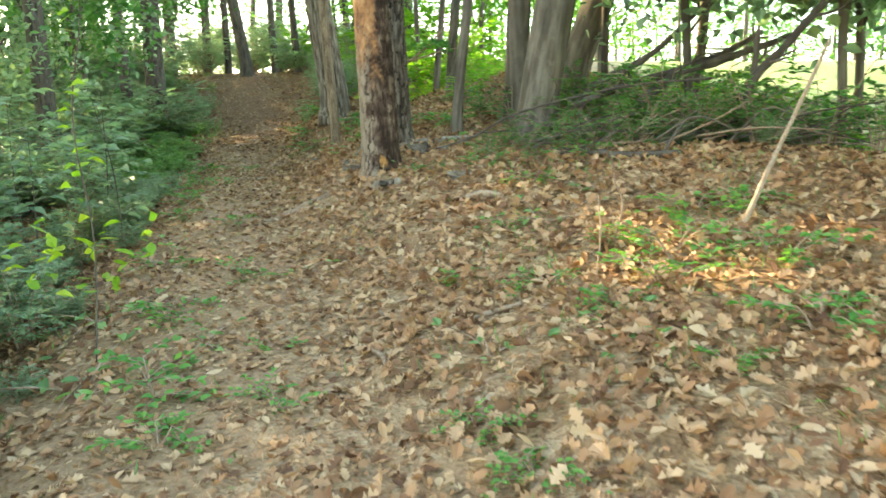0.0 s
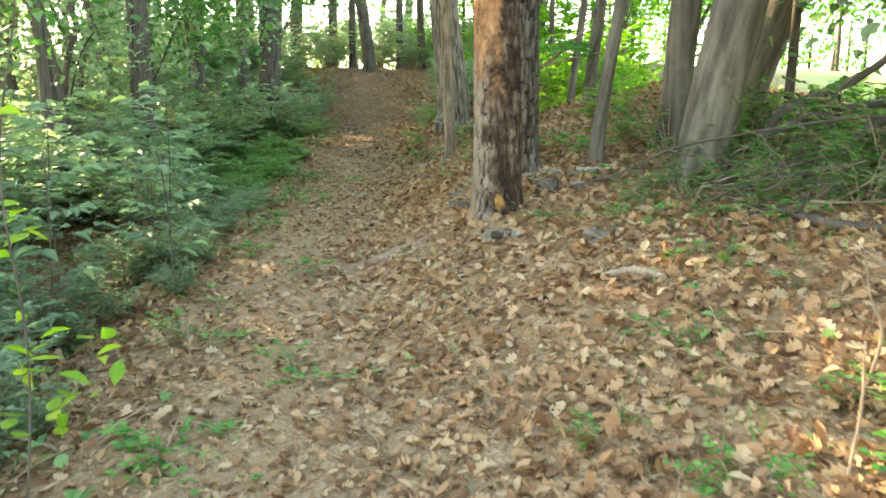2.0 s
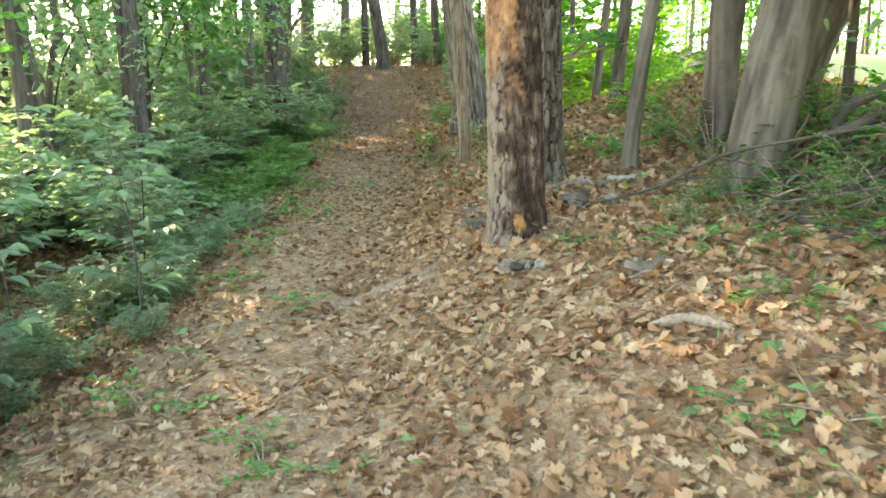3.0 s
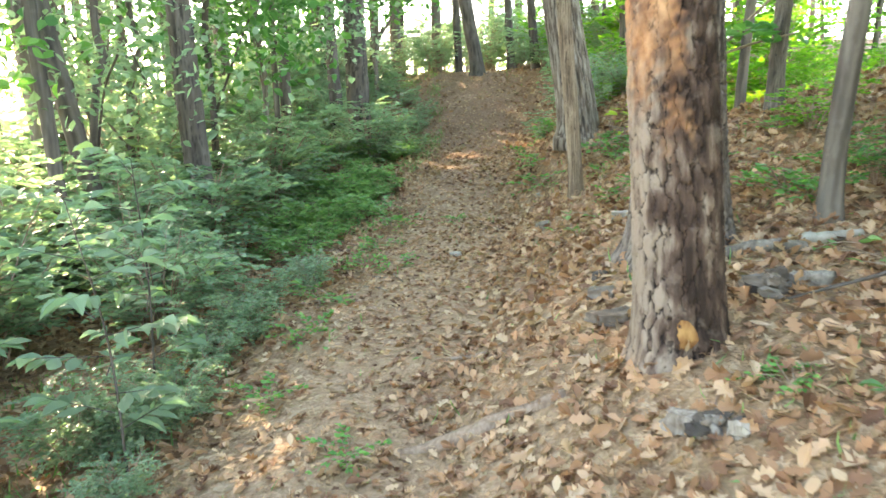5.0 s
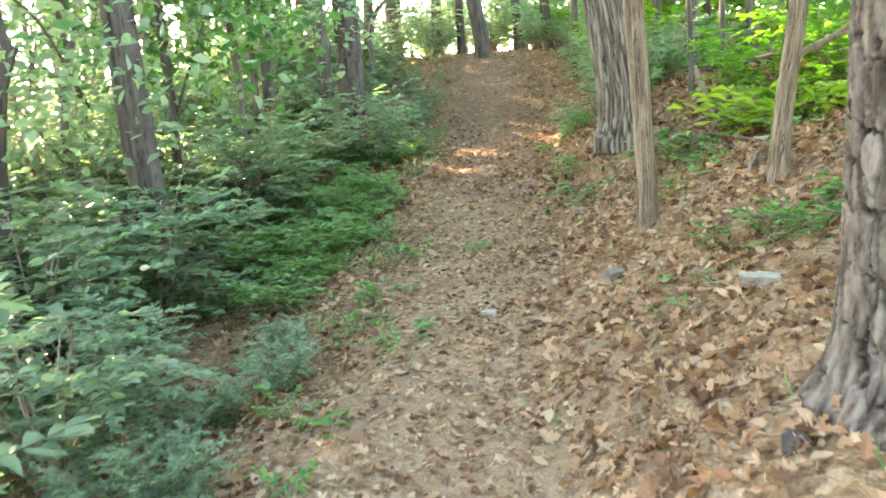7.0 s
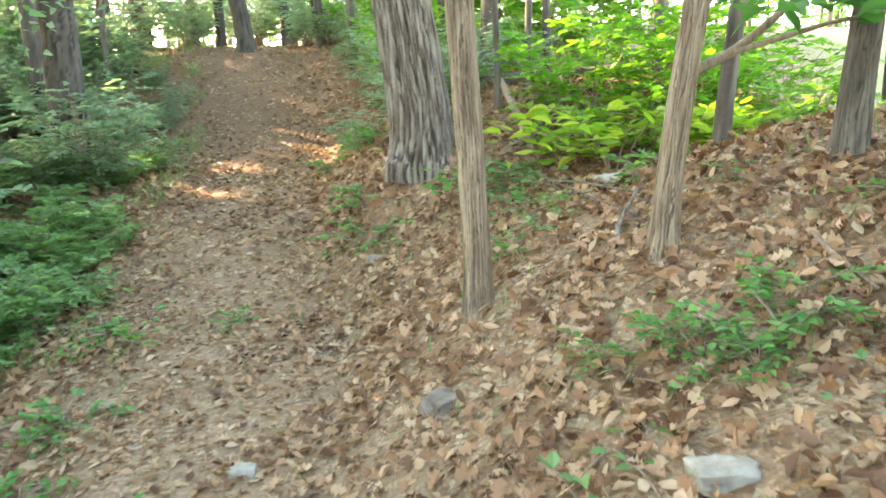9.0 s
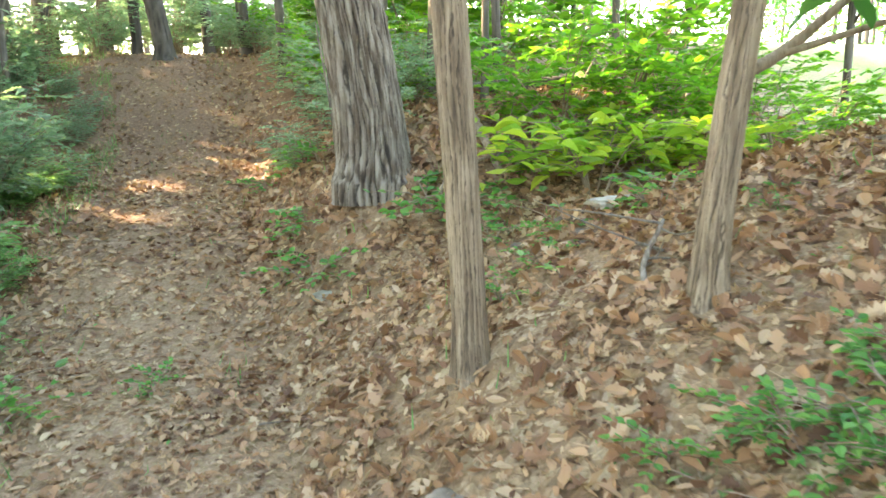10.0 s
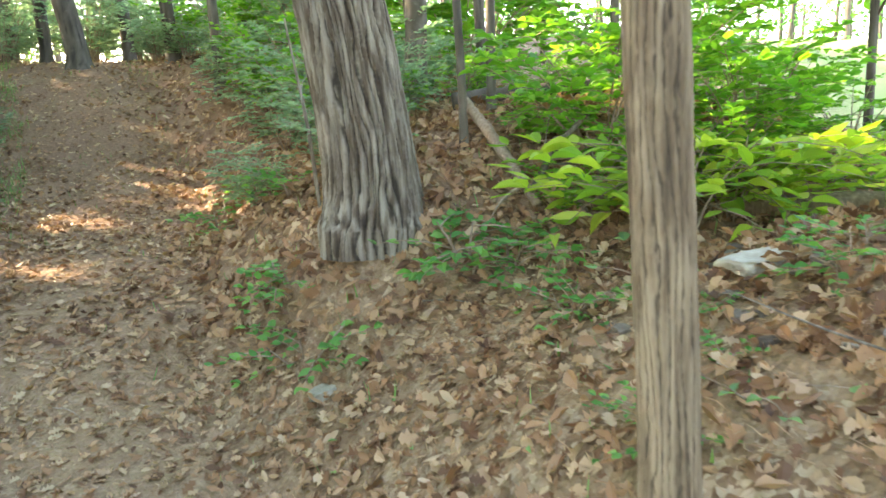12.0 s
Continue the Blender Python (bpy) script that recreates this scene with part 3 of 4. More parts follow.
tree("tree", "grey trunk above the shrubs", -7.57, 11.5, (-.10, 0), .28, "smooth", M_GREY, 32, 12, (2.6, 2.6, 3), 700, .15, 3, .05, .3, 24)
tree("tree", "dim trunk deep among the shrubs", -5.66, 9.57, (-.05, 0), .12, "smooth", M_FAR, 24, 7, (1.5, 1.5, 1.8), 1200, .13, 2, .06, .3, 25, limbs=2)

# more of the wood: place and thickness of each trunk
# trees far out at negative x are mostly unseen, added to block the low sun
WOOD = [(-8.7, 15.4, .28), (-7.6, 19.2, .25), (-7.3, 27.2, .22), (-8.3, 28.2, .3), (-6.0, 28.6, .25), (-4.5, 24.8, .22), (-8.8, 25.9, .3), (-9, 13.2, .3), (-9.1, 19.6, .22),
        (-8.4, 23.2, .24), (-8.1, 17.9, .2), (-9.6, 28.4, .3), (-9.8, 18.4, .3), (-.5, 17.8, .1), (-1.8, 19.6, .14), (-10.5, 24, .3),
        (-11.5, 15.6, .3), (-12, 20, .35), (-13, 12, .3), (-11, 9, .3), (-14.5, 17, .3), (-10, 6, .3), (-3.2, 27.5, .25), (-1, 24, .25), 
        (-13.5, 26, .3), (-16, 22, .3), (-12.5, 31, .3), (-17, 29, .35), (-7, 34, .3), (-2, 33, .3), (-9, 38, .3), (-16, 14, .3), (-19, 19, .3), (-20, 26, .3), (-14, 35, .3), (-8.5, 3, .25), (-12, 4.5, .3), (-18, 31, .3), (-22, 30, .35), (-16, 33, .3), (-20, 34, .3), (-23, 26.5, .35), (-25, 33, .35), (-19, 38, .3), (-7, -3, .25), (4, -4, .3), (-2, -7, .3)]
for k, (x, y, d) in enumerate(WOOD):
    rs = np.random.RandomState(400 + k)
    tl = rs.uniform(9.5, 14)
    far = x < -9.9 or y > 27
    # crowns at x < -9 packed denser to keep the sun off the trail
    tree("tree", "tall dark-trunked tree of the wood, in full leaf", x, y, (rs.uniform(-.09, .05), rs.uniform(-.03, .03)), d, "far", M_FAR if k % 3 else M_GREY, 16, tl,
         (rs.uniform(2.2, 3), rs.uniform(2.2, 3), rs.uniform(2.6, 3.8)), 5200 if x < -9 else 550, .20 if far else .16, 3, .12, .3, 500 + k, group="trees of the wood", limbs=3)

# understory trees: low, leafy, thin-trunked
# first three and the unseen ones (x 3.0-4.4, y < 6) added for shade
UNDER = [(-12.4, 16.8, 9.5), (-13.0, 13.5, 9.5), (-15, 20, 10), (-6.6, 13.2, 5.0), (-7.2, 16.0, 5.5), (-6.9, 8.8, 4.6), (-7.6, 21.4, 5.5), (-9.2, 22, 6), 
         (-9.0, 26.2, 5.5), (-10.6, 27.5, 6.5), (-7.9, 29.3, 5), (-5.2, 30.5, 5), (-6.6, 33, 6), (-3.4, 28.6, 5.5), (-1.8, 26.8, 5.5), (-12.6, 25.6, 7), (-14, 30, 8), (-9.6, 35, 7), (-4, 35, 7), (-1.2, 30.5, 7),
         (-2.5, 22.6, 4.6), (-1.0, 19.2, 4.8), (.4, 23, 6), (-3.2, 24.4, 4.6), (2.9, 9.2, 4.2), (2.0, 9.9, 4.4), (3.4, 10.6, 4.6), (4.6, 8.8, 4.6), (2.6, 8.4, 3.9), (5.2, 7.0, 4.4), (3.6, 5.8, 4.4), (3.3, 4.0, 4.6), (4.4, 3.2, 4.8), (3.0, 2.2, 4.6), (-6.8, 14.9, 3.8), (-6.3, 10.6, 3.8), (-7.1, 12.2, 4.2), (-8.2, 13.8, 4.4), (.9, 17.8, 4.6), (2.4, 19.6, 5), (1.3, 21.5, 5), (3.4, 17.2, 4.4), (3.8, 7.6, 4.2), (4.6, 5.6, 4.2), (-6.2, 6.2, 4.2),
         (-16, 18, 8), (-17.5, 24, 8)]
for k, (x, y, tl) in enumerate(UNDER):
    rs = np.random.RandomState(700 + k)
    right = x > -3.5
    tree("understory_tree", "low leafy understory tree with a thin trunk", x, y, (rs.uniform(-.06, .06), rs.uniform(-.04, .04)), .05 + .008 * tl, "far", M_FAR if k % 2 else M_GREY, 12, tl, (1.35 + .1 * tl * .5, 1.35 + .1 * tl * .5, tl * .30),
         3000 if x > 1.5 and y < 12 else 1700 if right and y < 24 else 600 if y > 24 else 1300 if tl < 4.5 else 1800 if x > -9 else 2800, .14 if x > 1.5 and y < 12 else .11 if right else .13 if y > 24 else .10 if tl < 4.5 else .14 if x > -9 else .16, 3, .2, .3, 800 + k, crown_mat=M_BRIGHT if right and 12 < y < 24 else M_SHRUB if x > 1.5 or tl < 4.5 else M_CANOPY, group="understory trees", limbs=4, first=.3,
         crown_at=(0, 0, tl * .66))

# ---------- shrubs ----------


def shrub_meshes(seed, tall, spread, stems, leaflet, material, pairs=7, twigs=8, low=.25, wide=.58):
    """Arching stems with feathered leaves: a stem mesh and a leaf mesh."""
    rs = np.random.RandomState(seed)
    tubes, P, A, U, L = [], [], [], [], []
    for s in range(stems):
        az, reach, h = rs.uniform(0, 6.28), spread * rs.uniform(.35, 1), tall * rs.uniform(.6, 1.05)
        d = np.array((math.cos(az), math.sin(az), 0))
        start = d * rs.uniform(0, .12) * spread

        def at(t):
            return start + d * reach * t**1.4 + np.array((0, 0, h * (1.25 * t - .25 * t * t) - .06))
        tubes.append(tube([at(0), at(.35), at(.7), at(1)], [.009, .007, .005, .002], 7, 5, 0, s))
        for k in range(twigs):
            t = low + (1 - low) * (k + rs.uniform(0, .8)) / twigs
            p = at(min(t, 1))
            a2 = az + rs.choice((-1, 1)) * rs.uniform(.3, 1.6)
            td = unit(np.array((math.cos(a2), math.sin(a2), rs.uniform(-.1, .5))))
            ln = leaflet * rs.uniform(3.2, 5.5)
            tubes.append(tube([p, p + td * ln * .5, p + td * ln - np.array((0, 0, .15 * ln))], [.004, .003, .0015], 4, 3))
            side = unit(np.cross((0, 0, 1.0), td))
            for q in range(pairs):
                f = .15 + .85 * q / (pairs - 1)
                pos = p + td * ln * f - np.array((0, 0, .15 * ln * f * f))
                for sgn in (-1, 1):
                    P.append(pos)
                    A.append(side * sgn * (1 - .5 * f) + td * (.35 + .7 * f) + rs.normal(0, .16, 3))
                    U.append(np.array((0, 0, 1.0)) + rs.normal(0, .28, 3))
                    L.append(leaflet * (1.1 - .35 * abs(f - .45)) * rs.uniform(.8, 1.2))
    v, f = joined(tubes)
    stem = mesh_of("branchwork", v, f, M_STICK, {"tone": rs.uniform(0, 1, len(v)), "plate": np.ones(len(v))})
    L = np.array(L)
    return stem, leaves("foliage", np.array(P), np.array(A), np.array(U), L, L * wide, material, OVAL, rs)


def under_sun(x, y, s, tall=1.3):
    """Size of a shrub at x, y that leaves the rays to the sunny patches free."""
    d = np.array(SUN_FROM)
    for gx1, gy1, gz1, r in GAPS[::2]:
        if r < .1:
            continue
        f = ((x - gx1) * d[0] + (y - gy1) * d[1]) / (d[0]**2 + d[1]**2)
        off = math.hypot(gx1 + f * d[0] - x, gy1 + f * d[1] - y)
        if f > .3 and off < .75 * s:
            s = min(s, max(.16, (gz1 + f * d[2] - gz(x, y)) / (tall * 1.1)))
    return s


def shrub_kind(name, label, seeds, group, **kw):
    out = []
    for s in seeds:
        st, lf = shrub_meshes(s, **kw)
        t = thing(name, (0, 0, -50), label, "shrub", group)
        part("branchwork", st, t)
        part("foliage", lf, t)
        out.append(t)
    return out


def plant(kinds, spots, rs, lo=.8, hi=1.2, used=None):
    """Set copies of the given plants at the spots; the first use moves the model itself."""
    used = used if used is not None else set()
    for x, y, s in spots:
        k = rs.randint(len(kinds))
        sc = s * rs.uniform(lo, hi)
        m = pose(x, y, gz(x, y) - .02, rs.uniform(-6, 6), rs.uniform(-6, 6), rs.uniform(0, 360)) @ Matrix.Scale(sc, 4)
        if k not in used:
            used.add(k)
            kinds[k].matrix_world = m
        else:
            c = copy_thing(kinds[k], m)
            c.matrix_basis = m
    for k in range(len(kinds)):
        if k not in used:
            for o in (*kinds[k].children, kinds[k]):
                bpy.data.objects.remove(o)


rs = np.random.RandomState(21)
TALL = shrub_kind("shrub", "dense green shrub with feathery leaves beside the trail", (31, 32, 33, 34), "shrubs along the trail", tall=1.25, spread=.75, stems=15, leaflet=.088, material=M_SHRUB, twigs=9, pairs=6)
spots = []
for yy in np.arange(2.2, 24, .62):
    for row in range(7):
        edge = 1.35 + .12 * math.sin(yy * 1.3) + (0 if yy < 9.2 else .5 if yy < 12.6 else .1)
        u = -(edge + .15 + row * .72 + rs.uniform(-.25, .25))
        y = yy + rs.uniform(-.3, .3)
        x = float(trail_x(y)) + u
        if rs.rand() < (.38 if row < 4 else .2):
            continue
        if 12.4 < y < 16.2 and row < 2:
            continue
        if 10.2 < y < 17 and row < 1:
            continue
        spots.append((x, y, (.42 if row == 0 else .78 if row == 1 else 1.08) * (1.0 if row < 4 else 1.45) * (1.0 if y < 16 else .85)))
ferns = []
for k in range(38):
    y = rs.uniform(11.2, 17.2)
    ferns.append((float(trail_x(y)) - rs.uniform(1.45 if y < 13 else 1.1, 2.9), y, rs.uniform(.26, .42)))
for k in range(9):
    y = rs.uniform(6.0, 8.4)
    spots.append((rs.uniform(1.9, 3.4), y, rs.uniform(.2, .34)))
for k in range(26):
    y = rs.uniform(2.5, 10.5)
    spots.append((float(trail_x(y)) - rs.uniform(1.0, 1.5), y, rs.uniform(.16, .3)))
spots += [(-5.5, 15.9, 1.0), (-5.4, 16.5, .9), (-6.3, 15.9, 1.2), (-5.9, 15.5, 1.1), (-5.3, 11.0, 1.3), (-5.9, 10.9, 1.4), (-5.3, 9.9, 1.2), (-2.1, 17.2, .75), (-2.45, 18.0, .6), (-1.9, 18.9, .9), (-2.5, 20.2, .8), (-3.1, 21.4, .8), (-2.3, 21.6, 1.0), (-3.4, 23.0, .8), (-2.6, 24.6, 1.1), (-4.2, 24.6, .8), (-4.9, 25.6, .8), (-1.5, 16.2, .7), (-1.0, 17.4, 1.0), (-2.0, 15.2, .5), (-2.7, 16.3, .4)]
spots = [p for p in spots if (p[0] + .2)**2 + (p[1])**2 > 4]
plant(TALL, [(x, y, under_sun(x, y, s)) for x, y, s in spots], rs)
FERN = shrub_kind("fern", "low bright green feathery fern at the trail's edge", (36, 37, 38), "ferns at the trail's edge", tall=1.0, spread=1.0, stems=13, leaflet=.14, material=M_FERN, twigs=6, pairs=6)
plant(FERN, ferns, rs)

LOC = shrub_kind("locust_bush", "bright green bush with rounded paired leaflets", (41, 42, 43), "bright bushes on the bank", tall=.95, spread=.7, stems=11, leaflet=.095, material=M_BRIGHT, twigs=6, pairs=6)
bank = [(-.3, 14.1, .6), (-.75, 14.1, .4), (.1, 14.2, .8), (.3, 14.3, 1.0), (-.5, 14.6, .9), (.8, 13.7, 1.0), (.2, 15.2, 1.2), (-.8, 15.0, .3), (1.2, 14.6, 1.2), (.9, 15.8, 1.3), (1.9, 13.8, 1.1),
        (1.6, 12.9, .9), (.95, 12.75, .7), (.5, 12.7, .55), (1.3, 11.8, .8), (2.2, 12.6, 1.0), (2.6, 14.9, 1.3), (-.2, 16.6, .6), (.9, 17.2, 1.5), (2.0, 16.6, 1.5), (-.9, 16.8, .55), (-1.9, 16.4, .75),
        (2.9, 11.3, 1.1), (2.0, 10.9, .9), (2.6, 9.7, 1.1), (3.4, 10.2, 1.3), (3.6, 12.4, 1.3), (3.9, 14, 1.4), (-1.6, 18.3, 1.2), (-.4, 19.4, 1.5), (-2.3, 19.9, 1.1), (-1.4, 21, 1.6), (.3, 21, 1.8), (1.8, 19, 1.7),
        (-2.9, 21.6, 1.0), (-2.6, 23.6, 1.5), (-1.2, 23.4, 1.7), (-3.6, 25, 1.3), (-4.4, 26.6, 1.3), (-2.4, 26, 1.8), (1.0, 10.6, .6), (.3, 10.6, .45), (1.6, 9.4, .7), (3.2, 8.6, 1.2), (4.2, 9, 1.4), (3.6, 7.2, 1.1), (4.4, 6.2, 1.2), 
        (4.8, 11, 1.5), (5.2, 8, 1.5), (4.9, 13.2, 1.6), (5.4, 5.2, 1.3), (4.0, 4.6, .8)]
plant(LOC, [(x, y, s * (.30 if x > .72 and 10.4 < y < 14.2 else .62 if x > .72 and y < 18.6 else 1)) for x, y, s in bank], rs, .85, 1.2)
crest = [(-8.6, 28.2, 1.5), (-6.0, 30.6, 1.7), (-7.6, 31.6, 1.8), (-4.8, 31.8, 1.9), (-9.6, 33.5, 2.0), (-2.2, 29.4, 1.8), (-11.6, 31.4, 2.0), (-8.2, 35, 2.2), (-5.2, 34.6, 2.2), (-7.6, 25.6, 1.0), (-8.4, 24.8, 1.1), (-5.1, 27.3, 1.1), (-6.6, 28, 1.1), (-7.9, 27, 1.2), (-9.3, 26.8, 1.3), (-5.6, 29.5, 1.4), (-7.2, 30, 1.4), (-9, 30, 1.5), (-4, 29, 1.5), (-11, 29, 1.6), (-10, 32, 1.8), (-6, 32, 1.8), (-3, 31, 1.8)]
plant(shrub_kind("shrub", "green shrub on the crest of the slope", (51, 52), "shrubs on the crest", tall=1.3, spread=.9, stems=13, leaflet=.085, material=M_SHRUB), crest, rs)
BRUSH = shrub_kind("brush_shrub", "thin dark green shrub among the dead branches", (71, 72, 73), "shrubs in the brush pile", tall=.75, spread=.62, stems=10, leaflet=.055, material=M_CANOPY, twigs=6, pairs=5, low=.3)
rb = np.random.RandomState(77)
tangle = [(x + rb.uniform(-.15, .15), y + rb.uniform(-.2, .2), s) for x, y, s in ((1.5, 7.7, .8), (1.9, 7.3, .9), (2.3, 7.5, 1.0), (2.7, 7.2, 1.0), (3.1, 7.6, 1.1), (3.5, 7.2, 1.1), (2.1, 6.7, .7),
          (2.6, 6.5, .8), (3.1, 6.7, 1.0), (2.9, 8.3, 1.1), (2.2, 8.4, 1.0), (3.6, 8.2, 1.2), (1.2, 8.1, .7), (.9, 8.8, .6), (.5, 9.3, .55), (1.6, 9.0, .8), (3.4, 5.9, .9), (.75, 7.0, .45), (1.3, 6.8, .5), (1.6, 6.5, .55), (.55, 7.6, .4), (.7, 8.0, .45), (1.0, 7.5, .5), (1.2, 7.1, .5), (1.5, 7.2, .55), (.9, 6.6, .35), (1.4, 8.4, .7), (1.7, 8.0, .7), (.3, 7.4, .3), (.5, 6.9, .3), (1.9, 6.9, .7), (2.0, 8.9, .9))]
plant(BRUSH, tangle, rb, .9, 1.25)
BROAD = shrub_kind("hickory_sapling", "sunlit yellow-green sapling with long pointed leaflets", (44, 45), "saplings on the bank", tall=.62, spread=.62, stems=7, leaflet=.16, material=M_YELLOW, twigs=5, pairs=4, low=.35, wide=.36)
plant(BROAD, [(-.5, 13.6, .85), (-.1, 13.8, 1.0), (.35, 13.75, .7)], rs)
LOWP = shrub_kind("weed_plant", "small bright green compound-leaved plant in the litter", (61, 62, 63), "small plants in the litter", tall=.22, spread=.22, stems=4, leaflet=.052, material=M_WEED, twigs=4, pairs=4, low=.4, wide=.66)
small = [(-.82, 10.42, .9), (-.68, 10.5, .8), (-.93, 10.55, .7), (-.7, 10.28, .75), (-.54, 10.4, .8), (-1.12, 10.62, .6), (-.45, 10.6, .7), (-2.35, 13.75, 1.1), (-1.5, 13.9, 1.5), (-1.3, 13.85, 1.4), (-1.25, 13.1, .8), (-2.4, 14.3, 1.2),
         (-1.0, 12.5, .7), (-1.15, 12.1, .6), (-.55, 12.3, .8), (.15, 10.9, .8), (.0, 9.2, .9), (.35, 9.6, 1.0), (.05, 8.95, .8), (-3.0, 16.5, 1.3), (-2.7, 16.9, 1.6), (-2.4, 15.6, 1.2), (1.0, 4.7, .8), (1.25, 4.4, .9), (1.5, 4.9, .9), (1.1, 4.0, .8), (.8, 3.8, .7),
         (1.7, 4.1, .9), (1.9, 4.9, .9), (.4, 5.2, .6), (.65, 5.9, .7), (.35, 6.6, .7), (.75, 6.6, .8), (1.1, 6.4, .9), (.5, 4.2, .6), (.1, 4.6, .5), (1.5, 3.2, .8), (1.1, 3.0, .7), (.3, 2.6, .5), (.12, 2.9, .5), (-.7, 3.3, .5), (-.85, 3.9, .5), (-1.1, 3.0, .6), (-1.3, 3.5, .8),
         (-1.55, 4.4, .8), (-1.3, 5.2, .6), (-2.0, 5.6, .7), (-1.85, 6.9, .6), (-2.5, 7.4, .7), (-2.75, 8.3, .8), (-3.0, 9.1, .8), (-2.9, 10.2, .7), (-3.35, 10.6, .8), (-3.5, 11.3, .8), (-3.7, 12.2, .9), (-1.35, 12.0, .6), (-.2, 6.9, .6), (-3.1, 12.6, .6), (-.3, 11.7, .6)]
plant(LOWP, small, rs, .8, 1.2)
SEEDLING = shrub_kind("seedling", "small seedling with a few oval pale green leaves", (65, 66), "seedlings in the litter", tall=.13, spread=.11, stems=4, leaflet=.055, material=M_FERN, twigs=1, pairs=2, low=.7, wide=.62)
plant(SEEDLING, [(-1.08, 10.45, 1), (-1.15, 10.05, 1.1), (-1.25, 9.75, 1), (-.5, 9.85, .9), (.02, 8.3, 1.3), (.35, 7.9, 1.2), (.3, 6.9, 1.1), (-1.9, 4.4, 1.3), (-1.7, 3.6, 1.5), (-1.2, 4.0, 1), (-.95, 5.2, 1), (-2.1, 6.2, 1.1), (.2, 3.4, 1),
                 (.75, 3.4, 1.2), (-3.55, 11.2, 1.3), (-3.3, 10.2, 1.2), (-3.9, 12.6, 1.3), (-.9, 12.9, 1.2), (-.3, 12.4, 1.1), (-1.1, 11.9, 1), (.1, 10.3, 1.1), (-2.9, 9.1, 1.1), (.65, 5.2, 1.2), (.95, 5.6, 1.3)], rs, .8, 1.25)
big_leaf = shrub_kind("broadleaf_plant", "large blue-green broad-leaved plant on the bank", (71,), "", tall=.75, spread=.5, stems=9, leaflet=.15, material=M_SHRUB, twigs=3, pairs=3, low=.5, wide=.5)
plant(big_leaf, [(-3.05, 20.9, .8)], rs)

# tall sapling with yellow-green leaves beside the trail
sap = thing("sapling", (-1.74, 3.9, gz(-1.74, 3.9)), "slim sapling with yellow-green sunlit leaves", "sapling")
part("stem", stick_mesh("stem", [(0, 0, -.05), (.03, .02, .6), (-.02, .0, 1.2), (.05, .02, 1.75), (.0, .05, 2.4)], [.0045, .004, .0035, .0025, .0015], M_FAR, 22, 6, 3), sap)
rs2 = np.random.RandomState(8)
sp = []
for k in range(84):
    hgt = rs2.choice([rs2.uniform(.35, .75), rs2.uniform(.5, 2.3)])
    sp.append((rs2.normal(0, .05) + (.22 * rs2.normal() if hgt < .8 else 0), rs2.normal(0, .06), hgt))
sp = np.array(sp)
part("foliage", leaves("foliage", sp, rs2.normal(0, 1, (84, 3)) * (1, 1, .4), rs2.normal(0, .4, (84, 3)) + (0, 0, 1), rs2.uniform(.06, .11, 84), rs2.uniform(.035, .055, 84), M_YELLOW, OVAL, rs2), sap)

# broad-leaved saplings close to the trail
for k, (x, y, h) in enumerate(((-2.75, 6.75, 1.2), (-3.2, 7.5, 1.3), (-3.0, 5.8, 1.1), (-3.5, 6.6, 1.4))):
    rs3 = np.random.RandomState(90 + k)
    bs = thing("sapling", (x, y, gz(x, y)), "young sapling with broad pale green leaves", "sapling", "broad-leaved saplings", rz=rs3.uniform(0, 360))
    top = np.array((rs3.uniform(-.15, .15), rs3.uniform(-.15, .15), h))
    part("stem", stick_mesh("stem", [(0, 0, -.06), top * (.4, .4, .5) + (.03, 0, 0), top], [.007, .005, .002], M_FAR, 16, 6, k), bs)
    P3, A3 = [], []
    for q in range(13):
        f = .2 + .8 * q / 12
        a = q * 2.4 + rs3.uniform(-.3, .3)
        d = np.array((math.cos(a), math.sin(a), .25))
        ln = rs3.uniform(.18, .34)
        o = top * (f * .8, f * .8, f)
        part("twig", stick_mesh("twig", [o, o + d * ln * .5, o + d * ln], [.003, .002, .0015], M_FAR, 6, 5, q), bs)
        for e in (.4, .65, .85, 1.0):
            for sgn in (-1, 1):
                P3.append(o + d * ln * e)
                A3.append(d * .7 + np.array((-d[1], d[0], 0)) * sgn * (1.1 - e * .6) + rs3.normal(0, .12, 3) - (0, 0, .25))
    m3 = len(P3)
    part("foliage", leaves("foliage", np.array(P3), np.array(A3), rs3.normal(0, .2, (m3, 3)) + (0, 0, 1), rs3.uniform(.09, .15, m3), rs3.uniform(.05, .075, m3), M_SHRUB, OVAL, rs3), bs)

# ---------- fallen wood ----------


def branch(name, label, pts, radii, material=None, twigs=0, seed=0, category="branch", group="", lift=0.0, rough=.1):
    """Fallen branch through world places, with short side twigs."""
    pts = np.array(pts, float)
    if lift:
        pts[:, 2] = [gz(p[0], p[1]) + lift for p in pts]
    o = pts[0].copy()
    t = thing(name, o, label, category, group)
    part("stem", stick_mesh("stem", pts - o, radii, material or M_STICK, 26, 9, seed, rough), t)
    rs = np.random.RandomState(seed + 5)
    line = spline(pts - o, 30)
    for k in range(twigs):
        i = rs.randint(5, 29)
        d = unit(rs.normal(0, 1, 3) * (1, 1, .7) + (0, 0, .3))
        ln = rs.uniform(.15, .55)
        r = radii[-1] * .5 + .002
        part("twig", stick_mesh("twig", [line[i], line[i] + d * ln * .5 + rs.normal(0, .03, 3), line[i] + d * ln], [r, r * .7, .0015], material or M_STICK, 8, 5, seed + k, .05), t)
    return t


